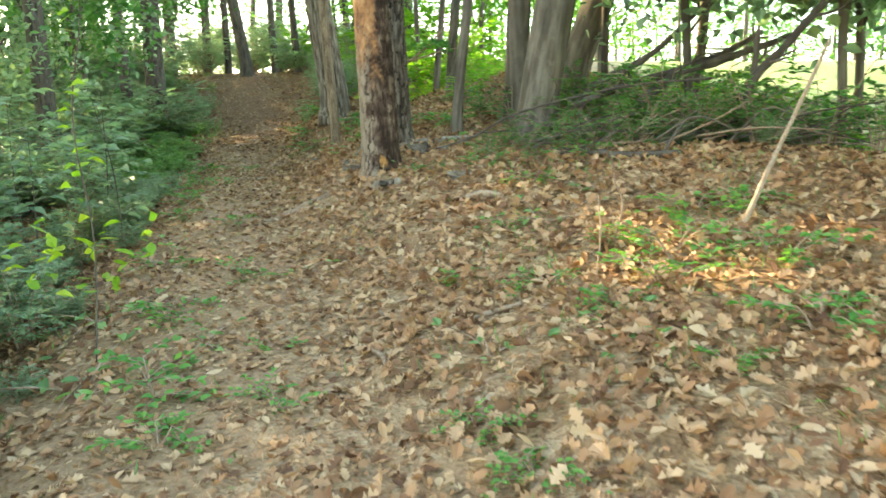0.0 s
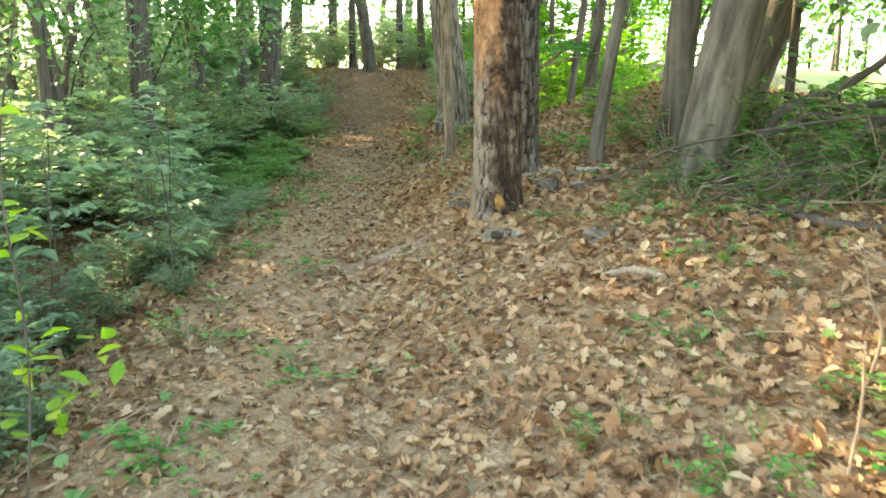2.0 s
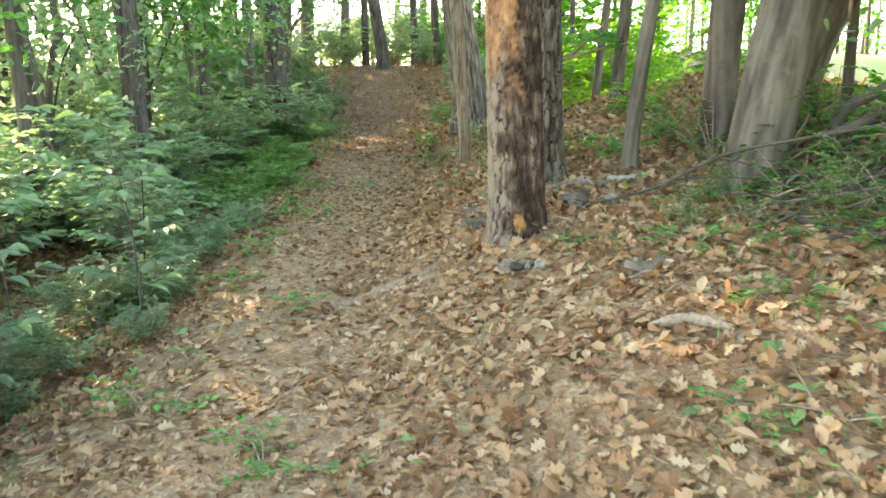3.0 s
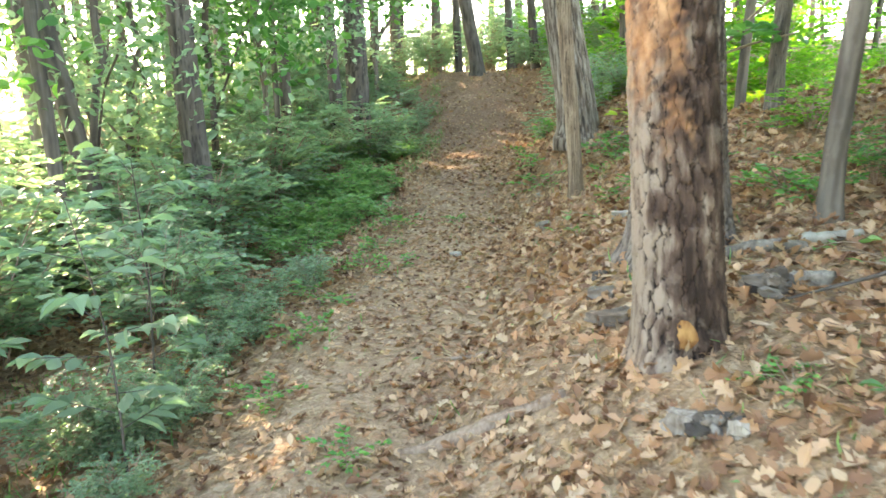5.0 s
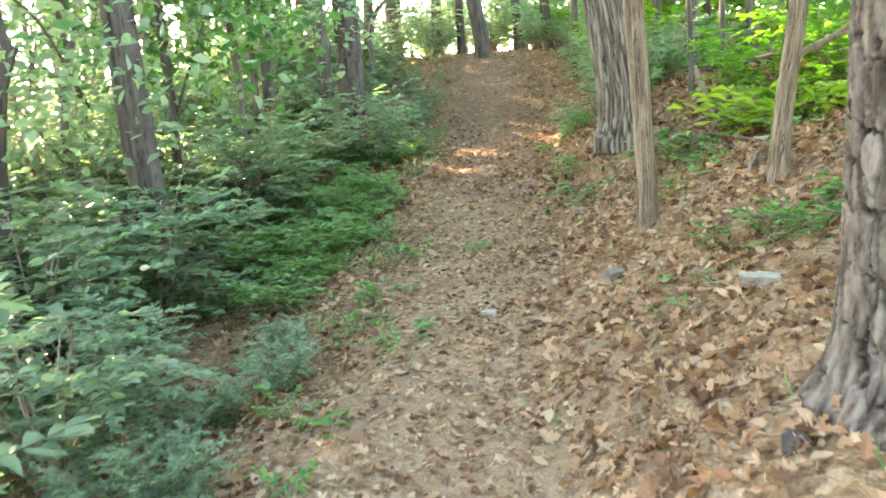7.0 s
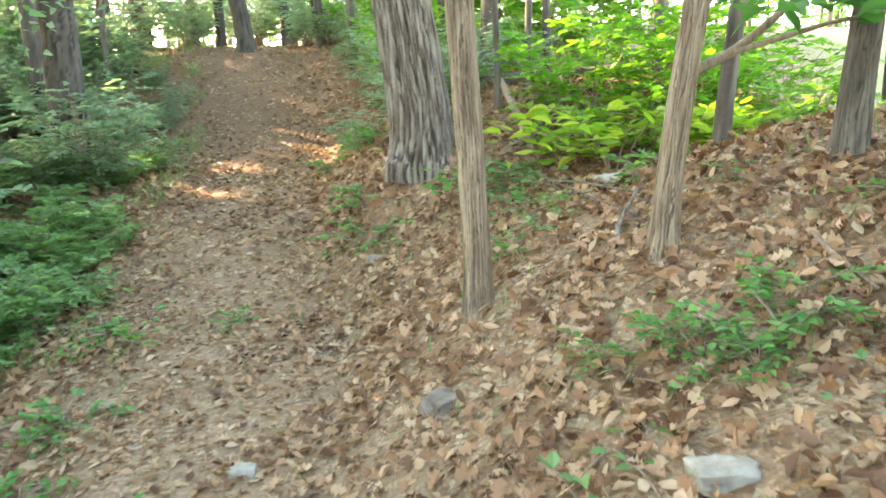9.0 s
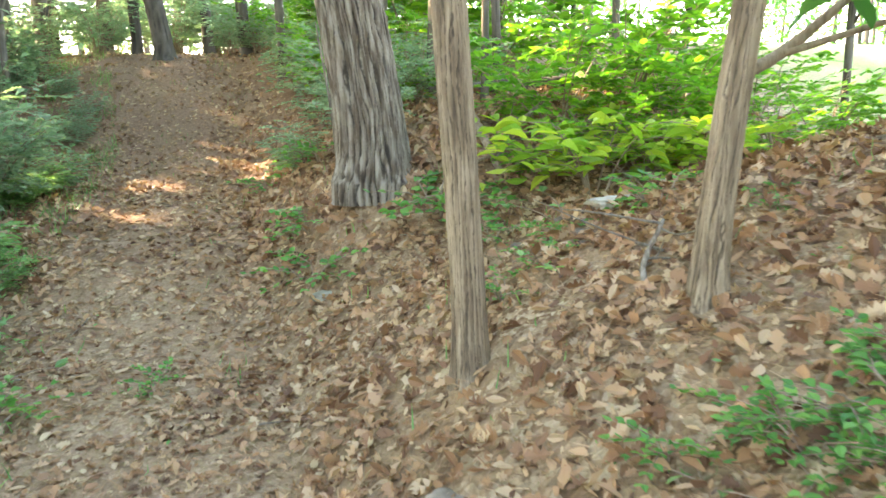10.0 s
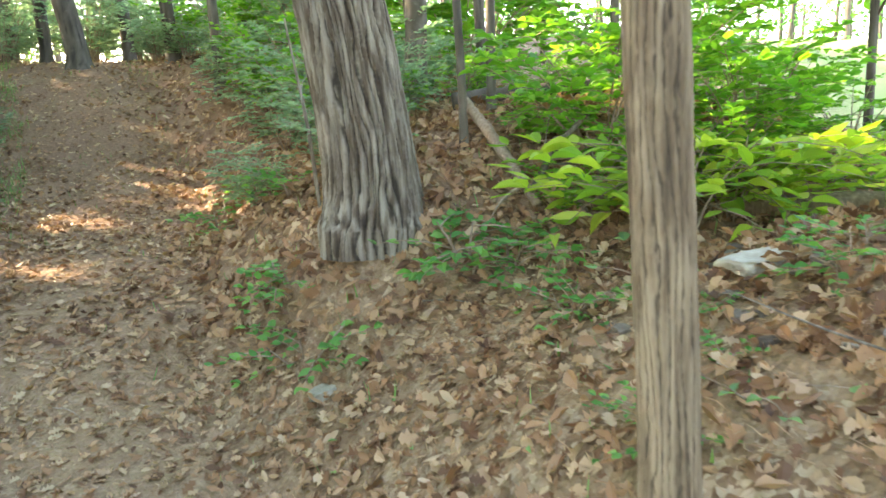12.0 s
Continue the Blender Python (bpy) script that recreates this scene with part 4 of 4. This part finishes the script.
branch("fallen_branch", "long thin fallen branch propped over the litter", [(-.17, 7.48, 1.36), (.27, 7.58, 1.49), (.66, 7.5, 1.70), (1.21, 7.15, 1.85), (1.77, 7.1, 1.95), (2.4, 7.2, 2.0)], [.006, .010, .011, .012], M_FAR, twigs=7, seed=1, group="brush pile")
branch("fallen_branch", "dark dead limb slanting over the brush", [(1.43, 7.23, 1.42), (1.87, 7.62, 1.8), (2.44, 8.11, 2.16), (2.92, 8.47, 2.32), (3.5, 8.9, 2.6)], [.05, .045, .04, .03], M_FAR, 5, 2, group="brush pile")
branch("fallen_branch", "dark dead limb lying across the brush", [(1.3, 8.0, 1.80), (1.7, 8.02, 1.95), (2.13, 8.08, 2.07), (2.81, 8.14, 2.24), (3.6, 8.2, 2.5)], [.03, .04, .045, .03], M_FAR, 5, 3, group="brush pile")
branch("fallen_branch", "dark dead limb slanting upwards", [(1.4, 8.3, 1.7), (1.56, 8.34, 2.0), (2.1, 8.41, 2.28), (2.48, 8.48, 2.59), (3.0, 8.5, 3.1)], [.04, .038, .03, .02], M_FAR, 5, 4, group="brush pile")
branch("fallen_branch", "dark bent branch on the litter", [(.9, 7.3, 0), (1.0, 6.62, 0), (1.17, 6.3, 0), (1.32, 6.02, 0), (1.75, 5.9, 0)], [.018, .026, .03, .032, .02], M_FAR, 5, 5, group="brush pile", lift=.03)
branch("dead_pole", "tan bare pole leaning in the ground", [(1.69, 4.55, .98), (1.88, 4.68, 1.32), (2.07, 4.81, 1.63), (2.35, 5.0, 2.1)], [.015, .014, .013, .010], None, 0, 6)
branch("fallen_branch", "grey limb leaning out of the brush", [(2.38, 6.77, 1.3), (2.57, 6.86, 1.88), (2.95, 6.94, 2.28), (3.5, 7.0, 2.9)], [.042, .04, .035, .03], M_FAR, 3, 7, group="brush pile")
branch("fallen_branch", "dark limb leaning out of the brush", [(2.44, 6.97, 1.25), (2.55, 7.02, 1.62), (2.7, 7.08, 1.94), (2.75, 7.1, 2.4)], [.04, .035, .03, .02], M_FAR, 3, 8, group="brush pile")
branch("dead_sapling", "bare pale upright stem in the litter", [(.99, 4.66, .9), (1.05, 4.72, 1.12), (1.01, 4.76, 1.25), (1.0, 4.85, 1.42)], [.006, .006, .004, .002], None, 2, 9, "sapling")
branch("dead_sapling", "thin bare upright stem in the litter", [(.80, 4.2, .8), (.82, 4.22, 1.0), (.80, 4.2, 1.22)], [.005, .005, .003], None, 0, 10, "sapling")
for k in range(70):
    r3 = np.random.RandomState(900 + k)
    x, y = r3.uniform(.7, 2.9), r3.uniform(6.2, 8.3)
    a = r3.uniform(-.7, .7)
    ln = r3.uniform(.4, 1.1)
    z = gz(x, y)
    branch("fallen_branch", "thin dead twig in the brush pile", [(x, y, z + r3.uniform(.01, .12)), (x + ln * .5 * math.cos(a), y + ln * .5 * math.sin(a), z + r3.uniform(.08, .3)), (x + ln * math.cos(a), y + ln * math.sin(a), z + r3.uniform(.05, .45))],
           [.010, .008, .004], M_STICK if k % 3 == 0 else M_FAR, 3, 40 + k, group="brush pile")
limb_pts = [(-.70, 11.24, 2.40), (-.64, 11.34, 2.46), (-.5, 11.42, 2.52), (-.40, 11.45, 2.58), (-.28, 11.45, 2.68), (-.16, 11.42, 2.80), (.05, 11.4, 3.0)]
base = np.array(fork.matrix_world.translation)
part("side_limb", stick_mesh("side_limb", np.array(limb_pts) - base, [.03, .024, .022, .019, .015, .010], M_THIN, 26, 10, 3, .06), fork, "forking side limb")
part("side_limb", stick_mesh("side_limb", np.array([(-.46, 11.43, 2.54), (-.25, 11.45, 2.60), (-.05, 11.43, 2.66), (.25, 11.4, 2.72)]) - base, [.015, .013, .010, .007], M_THIN, 16, 8, 4, .06), fork)
rl = np.random.RandomState(14)
lp = np.array([(-.25, 11.3, 2.75), (-.05, 11.35, 2.75), (.1, 11.3, 2.7), (-.5, 11.25, 2.74)]).repeat(9, 0) + rl.normal(0, .10, (36, 3)) * (1, 1, .35) - base
part("low_foliage", leaves("low_foliage", lp, rl.normal(0, 1, (36, 3)) * (1, 1, .3), rl.normal(0, .3, (36, 3)) + (0, 0, 1), rl.uniform(.11, .19, 36), rl.uniform(.07, .10, 36), M_CANOPY, OVAL, rl), fork, "broad green leaves")
branch("log", "mossy fallen log on the bank", [(-1.15, 16.05, 2.6), (-.6, 16.0, 2.58), (-.05, 15.95, 2.56)], [.065, .07, .06], M_FAR, 1, 60, "log", lift=.07)
branch("fallen_branch", "bare stick leaning on the bank", [(-1.25, 15.15, 2.50), (-1.15, 14.75, 2.26), (-1.02, 14.25, 1.9)], [.034, .036, .028], None, 1, 61)
branch("dead_sapling", "thin pale dead stem standing behind the oak", [(-2.2, 14.9, 1.6), (-2.26, 14.93, 2.3), (-2.37, 15.0, 3.0)], [.014, .012, .006], M_GREYWOOD, 2, 75, "sapling")
branch("fallen_branch", "bare forked stick leaning on the bank", [(-1.06, 14.25, 1.98), (-.87, 14.33, 2.23), (-.66, 14.36, 2.42)], [.02, .018, .012], M_GREYWOOD, 3, 62)
branch("log", "half-buried dark log under the bushes", [(-.1, 13.85, 2.2), (.19, 13.7, 2.1), (.67, 13.55, 2.05), (1.13, 13.41, 2.1), (1.7, 13.2, 2.1)], [.05, .065, .065, .05], M_THIN, 2, 63, "log", lift=.04)
branch("fallen_branch", "grey forked dead branch stuck in the litter", [(-1.02, 11.28, 1.56), (-.93, 11.42, 1.70), (-.90, 11.5, 1.78), (-.81, 11.56, 1.93)], [.012, .014, .012, .007], M_GREYWOOD, 4, 64)
branch("fallen_branch", "thin grey stick on the litter", [(-.88, 11.91, 0), (-.84, 11.75, 0), (-.80, 11.58, 0)], [.007, .008, .006], M_GREYWOOD, 1, 65, lift=.03)
branch("log", "pale flat branch half sunk in the trail", [(-1.80, 6.95, 0), (-1.56, 7.06, 0), (-1.28, 7.12, 0), (-.98, 7.16, 0)], [.018, .035, .042, .03], M_STICK, 0, 66, "log", lift=-.012)
branch("stick", "short dark stick on the trail", [(-1.68, 7.9, 0), (-1.55, 7.95, 0), (-1.4, 7.93, 0)], [.008, .01, .006], None, 1, 67, lift=.012)
branch("stick", "pale stick on the litter", [(-.29, 10.97, 0), (-.3, 10.7, 0), (-.26, 10.45, 0)], [.010, .012, .008], None, 2, 68, lift=.03)
branch("stick", "pale stick at the trail's edge", [(-4.0, 11.3, 0), (-3.8, 11.4, 0), (-3.6, 11.38, 0)], [.008, .01, .006], None, 2, 69, lift=.02)
branch("stick", "pale splintered stick on the litter", [(.12, 5.85, 0), (.28, 5.82, 0), (.42, 5.72, 0)], [.022, .028, .018], None, 1, 70, lift=.015)
branch("log", "white weathered log on the litter", [(-.08, 8.36, 0), (.02, 8.4, 0), (.12, 8.42, 0), (.27, 8.46, 0)], [.025, .034, .028, .018], M_PALE, 1, 71, "log", lift=.035)
branch("log", "grey weathered log behind the pine", [(-.45, 8.2, 0), (-.2, 8.25, 0), (.0, 8.3, 0)], [.03, .04, .03], M_GREYWOOD, 0, 72, "log", lift=.02)
branch("stick", "split pale wood on the trail", [(.05, 3.95, 0), (.22, 4.0, 0), (.38, 3.98, 0)], [.012, .016, .008], None, 2, 73, lift=.012)
branch("stick", "pale curled bark strip on the trail", [(-.35, 3.75, 0), (-.3, 3.65, 0), (-.27, 3.55, 0)], [.012, .014, .008], None, 0, 74, lift=.01)
r4 = np.random.RandomState(31)
for k in range(46):
    y = r4.uniform(2, 17)
    x = float(trail_x(y)) + r4.uniform(-1.4, 2.8)
    a, ln = r4.uniform(0, 6.28), r4.uniform(.08, .35)
    branch("stick", "small dead twig lying on the litter", [(x, y, 0), (x + ln * .5 * math.cos(a + .15), y + ln * .5 * math.sin(a + .15), 0), (x + ln * math.cos(a), y + ln * math.sin(a), 0)],
           [.004, .004, .0025], M_STICK if k % 3 else M_GREYWOOD, 0, 100 + k, group="twigs on the ground", lift=.018)

# bare-wood scar low on the pine
rsc = np.random.RandomState(3)
pts2 = []
for j, (rr, n) in enumerate(((0, 1), (.55, 10), (1, 14))):
    for q in range(n):
        a = 6.28 * q / n
        k = rr * (1 + .05 * math.sin(3 * a + 1) + .03 * rsc.normal()) * (1 + .35 * max(0, math.sin(a))**6 - .10 * abs(math.cos(a)) * max(0, math.sin(a)))
        du, dz = .040 * k * math.cos(a), .048 * k * math.sin(a) * (1.25 if math.sin(a) > 0 else .8)
        th = -1.47 + du / .15
        R = .194 - .014 * rr + .01 * max(0, .1 - dz)
        pts2.append((R * math.cos(th), R * math.sin(th), .07 + dz))
fs = [(0, 1 + i, 1 + (i + 1) % 10) for i in range(10)]
for i in range(14):
    a, b = 11 + i, 11 + (i + 1) % 14
    p, q = 1 + int(i * 10 / 14) % 10, 1 + int(((i + 1) % 14) * 10 / 14) % 10
    fs.append((p, a, b))
    if p != q:
        fs.append((p, b, q))
part("scar", mesh_of("scar", np.array(pts2), np.array(fs), M_SCAR, {"tone": rsc.uniform(0, 1, len(pts2)), "plate": np.ones(len(pts2))}), pine_a, "orange bare-wood scar")


def lump(name, label, at, size, material, seed, category, jag=.22, group="", sink=.3, rz=0):
    """Irregular stone or chunk of wood."""
    bm = bmesh.new()
    bmesh.ops.create_icosphere(bm, subdivisions=4, radius=1)
    for v in bm.verts:
        c = v.co.copy()
        s = 1 + jag * noise.noise(c * 1.3 + Vector((seed, 0, 0))) + jag * .8 * abs(noise.noise(c * 2.9 + Vector((0, seed, 0)))) + .13 * noise.noise(c * 5 + Vector((0, 0, seed))) + .09 * abs(noise.noise(c * 11))
        v.co = Vector((max(-.72, min(.76, c.x + .15 * c.y)) * s * size[0], max(-.7, min(.74, c.y)) * s * size[1], max(-.6, min(.55 + .15 * c.x, c.z)) * s * size[2])) * 1.3
    me = bpy.data.meshes.new(name)
    bm.to_mesh(me)
    bm.free()
    rs = np.random.RandomState(seed)
    for key, vals in (("tone", np.full(len(me.vertices), rs.uniform(.25, .6))), ("plate", np.ones(len(me.vertices)))):
        me.attributes.new(key, "FLOAT", "POINT").data.foreach_set("value", np.asarray(vals, np.float32))
    me.materials.append(material)
    me.polygons.foreach_set("use_smooth", np.full(len(me.polygons), True))
    ob = new(name, me)
    ob.matrix_world = pose(at[0], at[1], gz(*at) + size[2] * (.75 - sink), 0, 0, rz)
    return tagged(ob, label, category, group)


def splinters(name, label, at, spread, count, size, mats, seed, category, flat=.45, rz=0.0):
    """Heap of angular broken pieces, each a part of its own."""
    rs = np.random.RandomState(seed)
    t = thing(name, (at[0], at[1], gz(*at)), label, category)
    for k in range(count):
        bm = bmesh.new()
        bmesh.ops.create_cube(bm, size=1)
        bmesh.ops.subdivide_edges(bm, edges=bm.edges[:], cuts=2, use_grid_fill=True)
        L = size * rs.uniform(.55, 1.25)
        m = pose(rs.normal(0, spread * .5), rs.normal(0, spread * .4), L * flat * .3 + spread * .55 * k / count, rs.uniform(-24, 24), rs.uniform(-24, 24), rz + rs.normal(0, 38))
        sx, sy, sz = L * 1.25, L * rs.uniform(.45, .85), L * flat * rs.uniform(.6, 1.2)
        for v in bm.verts:
            c = v.co
            j = Vector(rs.normal(0, .085, 3))
            r0 = 1 - .22 * (abs(c.x) > .4) * (abs(c.y) > .4) - .12 * (abs(c.z) > .4)
            v.co = m @ Vector(((c.x * r0 + j.x) * sx, (c.y * r0 + j.y) * sy, (c.z + j.z) * sz))
        me = bpy.data.meshes.new("piece")
        bm.to_mesh(me)
        bm.free()
        for key, val in (("tone", rs.uniform(.1, .8)), ("plate", 1.0)):
            me.attributes.new(key, "FLOAT", "POINT").data.foreach_set("value", np.full(len(me.vertices), val, np.float32))
        me.materials.append(mats[k % len(mats)])
        part("piece", me, t)
    return t


splinters("stump", "broken grey-black rotten stump beside the pine", (-.19, 7.66), .12, 18, .07, (M_FAR, M_DEADWOOD, M_FAR, M_GREYWOOD), 3, "stump", .75, 15)
splinters("rotten_wood", "crumbling pale and dark rotten wood on the litter", (-.43, 6.68), .075, 8, .062, (M_DEADWOOD, M_GREYWOOD, M_FAR, M_ROCK), 5, "wood", .5, 40)
splinters("stone", "layered reddish-brown stone on the litter", (.11, 6.38), .05, 5, .13, (M_ROCK, M_ROCK), 6, "stone", .32, 20)
lump("stump_chunk", "grey rotten wood chunk by the log", (-.04, 7.85), (.075, .05, .045), M_GREYWOOD, 4, "stump", .45)
lump("rotten_wood", "crumbling pale piece of rotten wood", (-.52, 6.75), (.08, .04, .04), M_GREYWOOD, 15, "wood", .5, rz=-30)
lump("stone", "pale grey flat stone in the leaf litter", (-.97, 9.80), (.085, .06, .035), M_PALE, 7, "stone", .2)
lump("stone", "grey-green stone in the leaf litter", (-1.73, 10.82), (.06, .07, .045), M_ROCK, 8, "stone", .25, rz=35)
lump("stone", "small pale stone on the trail", (-2.52, 10.75), (.05, .035, .03), M_PALE, 9, "stone", .2)
lump("stone", "small pale stone by the trail", (-.93, 7.98), (.06, .05, .035), M_ROCK, 10, "stone", .3)
lump("stone", "dark stone beside the pine roots", (-.99, 8.39), (.035, .03, .035), M_FAR, 11, "stone", .3)
lump("stone", "grey stone at the foot of the pine", (-.84, 7.66), (.10, .065, .03), M_ROCK, 12, "stone", .45, rz=25)
lump("stone", "pale flat stone at the trail's edge", (-2.27, 13.55), (.06, .045, .03), M_PALE, 16, "stone", .25, rz=30)
lump("stone", "flat pale stone among the gravel", (-.62, 12.7), (.16, .09, .035), M_PALE, 14, "stone", .3, rz=20)
r5 = np.random.RandomState(77)
for k in range(34):
    x, y = -.62 + r5.normal(0, .28), 12.75 + r5.normal(0, .4)
    s = r5.uniform(.012, .04)
    lump("stone", "small grey stone of the gravel patch", (x, y), (s * 1.3, s, s * .6), M_ROCK, 200 + k, "stone", .25, "gravel stones", rz=r5.uniform(0, 180))

# ---------- leaf litter, straw and grass ----------


def scatter(n, seed, f):
    """Places on the ground, kept with the chance f(x, y)."""
    r = np.random.RandomState(seed)
    y = r.uniform(.6, 27, n)
    u = r.uniform(-5, 5.5, n)
    x = trail_x(y) + u
    k = r.uniform(0, 1, n) < f(x, y, u)
    return x[k], y[k], u[k], r


def litter_density(x, y, u):
    near = np.exp(-np.maximum(y - 13.5, 0) / 6)
    side = np.where(u > .5, 1.0, np.where(u > -1.4, .8, .45)) * np.where(np.abs(u) > 4.5, .5, 1)
    return near * side * (.75 + .25 * wobble(x, y, 1.1, 8))


def slope_up(x, y):
    e = .06
    dx, dy = (height(x + e, y) - height(x - e, y)) / (2 * e), (height(x, y + e) - height(x, y - e)) / (2 * e)
    return unit(np.stack([-dx, -dy, np.ones_like(x)], 1))


x, y, u, r = scatter(300000, 91, litter_density)
n = len(x)
on_trail = np.clip(1 - np.abs(u + .2) / 1.1, 0, 1)
L = (.026 + .066 * r.uniform(0, 1, n)**1.4 * (1 - .45 * on_trail)) * np.where(y > 14, 1.25, 1)
lift = r.uniform(.002, .030, n) * (1 - .6 * on_trail)
ang = r.uniform(0, 6.28, n)
up = slope_up(x, y) + r.normal(0, 1, (n, 3)) * (.18 + .30 * (1 - on_trail))[:, None]
ax = np.stack([np.cos(ang), np.sin(ang), r.normal(0, .16, n)], 1)
up = unit(up)
ax = unit(ax - up * np.sum(ax * up, 1, keepdims=True))
P = np.stack([x, y, height(x, y) + lift], 1)
for k, (shape, wide, name) in enumerate(((DEAD, (.42, .72), "leaf_litter"), (LOBED, (.75, 1.05), "oak_leaf_litter"))):
    s = (np.arange(n) % 5 < 2) == (k == 0)
    rk = np.random.RandomState(300 + k)
    tagged(new(name, leaves(name, P[s], ax[s], up[s], L[s], L[s] * rk.uniform(*wide, s.sum()), M_LITTER, shape, rk)), "scattered curled brown and tan dead leaves on the floor", "leaf litter", kind="stuff")

x, y, u, r = scatter(95000, 92, lambda x, y, u: np.exp(-np.maximum(y - 10, 0) / 5) * np.where(np.abs(u + .1) < 1.2, .8, .55))
n = len(x)
ang = r.uniform(0, 6.28, n)
P = np.stack([x, y, height(x, y) + r.uniform(.004, .022, n)], 1)
tagged(new("pine_straw", leaves("pine_straw", P, np.stack([np.cos(ang), np.sin(ang), r.normal(0, .12, n)], 1), slope_up(x, y), r.uniform(.04, .12, n), r.uniform(.0025, .006, n), M_NEEDLE, BLADE, r)),
       "thin tan pine needles and straw bits on the floor", "pine straw", kind="stuff")


def grass_density(x, y, u):
    strip = np.clip(.3 + 1.2 * wobble(x, y, .9, 31), 0, 1)
    left = np.where((u < -1.0) & (u > -2.8), 1.0, np.where((u <= -2.8), .35, .10))
    lush = np.where((y > 11.8) & (y < 16.5) & (u < -.9) & (u > -3), 1.6, 1)
    right = np.where((u > 1.6) & (y < 6.5), .8, 1.0)
    return np.where(u > 0, .13 * right * (1 + 3 * (u > 1.6) * (y < 6.5)), left * lush) * strip * np.where((np.abs(u) < .8), .35, 1) * .9


x, y, u, r = scatter(100000, 93, grass_density)
n = len(x)
ang = r.uniform(0, 6.28, n)
tall = r.uniform(.5, 1.4, n)
L = np.where((y > 11.5) & (u < -.9), .15, .09) * tall
P = np.stack([x, y, height(x, y) - .004], 1)
lean2 = r.uniform(.25, 1.3, n)
ax = np.stack([np.cos(ang) * lean2, np.sin(ang) * lean2, np.ones(n)], 1)
tagged(new("grass", leaves("grass", P, ax, np.stack([np.cos(ang), np.sin(ang), -.2 * np.ones(n)], 1), L, r.uniform(.005, .012, n), M_GRASS, BLADE, r)),
       "sparse green grass blades along the trail", "grass", kind="stuff")

# low broad-leaved ground cover
x, y, u, r = scatter(26000, 94, lambda x, y, u: grass_density(x, y, u) * .8)
n = len(x)
ang = r.uniform(0, 6.28, n)
L = r.uniform(.02, .05, n)
P = np.stack([x, y, height(x, y) + r.uniform(.01, .10, n)], 1)
tagged(new("ground_cover", leaves("ground_cover", P, np.stack([np.cos(ang), np.sin(ang), r.normal(.1, .25, n)], 1), r.normal(0, .3, (n, 3)) + (0, 0, 1), L, L * .55, M_GRASS, LEAF, r)),
       "low green weeds and seedlings on the floor", "ground cover", kind="stuff")

# ---------- far woods ----------
rf = np.random.RandomState(55)
far_tubes, far_pts = [], []
for k in range(120):
    a = rf.uniform(-1.9, .75)
    d = rf.uniform(38, 75)
    if a > .35 and d < 55:
        d += 25
    x, y = -4 + d * math.sin(a), 14 + d * math.cos(a)
    z = gz(x, y)
    h = rf.uniform(9, 14) if a > .1 else rf.uniform(5, 7.5)
    far_tubes.append(tube([(x, y, z - .3), (x + rf.uniform(-.6, .6), y, z + h * .8)], [.24, .10], 4, 6))
    c = np.array((x, y, z + h * .62)) + rf.normal(0, 1, (16, 3)) * (2.2, 2.2, 2.4)
    if a < .1:
        c = c[::3]
    far_pts.append(np.repeat(c, 26, 0) + rf.normal(0, .6, (26 * len(c), 3)))
    low = np.array((x, y, z + 1.2)) + rf.normal(0, 1, (5, 3)) * (2.5, 2.5, .6)
    far_pts.append(np.repeat(low, 24, 0) + rf.normal(0, .5, (120, 3)))
woods = thing("far_woods", (0, 0, 0), "distant green wood around the slope and field", "woods", kind="stuff")
v, f = joined(far_tubes)
part("trunks", mesh_of("trunks", v, f, M_FAR, {"tone": rf.uniform(0, 1, len(v)), "plate": np.ones(len(v))}), woods)
P = np.vstack(far_pts)
n = len(P)
P = P[keep_gaps(P)]
n = len(P)
L = rf.uniform(.3, .5, n)
part("foliage", leaves("foliage", P, rf.normal(0, 1, (n, 3)), rf.normal(0, .6, (n, 3)) + (0, 0, 1), L, L * .62, M_CANOPY, LEAF, rf), woods)

# ---------- single large fallen leaves beside the trail ----------
ground_ob = bpy.data.objects["ground"]
rl = np.random.RandomState(64)
kinds = []
for k in range(8):
    shape = LOBED if k % 2 else DEAD
    ln = .062 + .011 * (k % 4)
    kinds.append(leaves("leaf", np.zeros((1, 3)), np.array([(1.0, 0, .04)]), np.array([(0, 0, 1.0)]), ln, ln * (.8 if k % 2 else .55), M_FALLEN, shape, np.random.RandomState(500 + k)))
for k in range(290):
    y = rl.uniform(2.2, 13.5)
    x = float(trail_x(y)) + (rl.uniform(.6, 3.4) if rl.rand() < .72 else rl.uniform(-1.3, .6))
    ob = part("leaf", kinds[rl.randint(8)], ground_ob)
    ob.matrix_world = pose(x, y, gz(x, y) + rl.uniform(.018, .034), rl.uniform(-24, 24), rl.uniform(-24, 24), rl.uniform(0, 360))
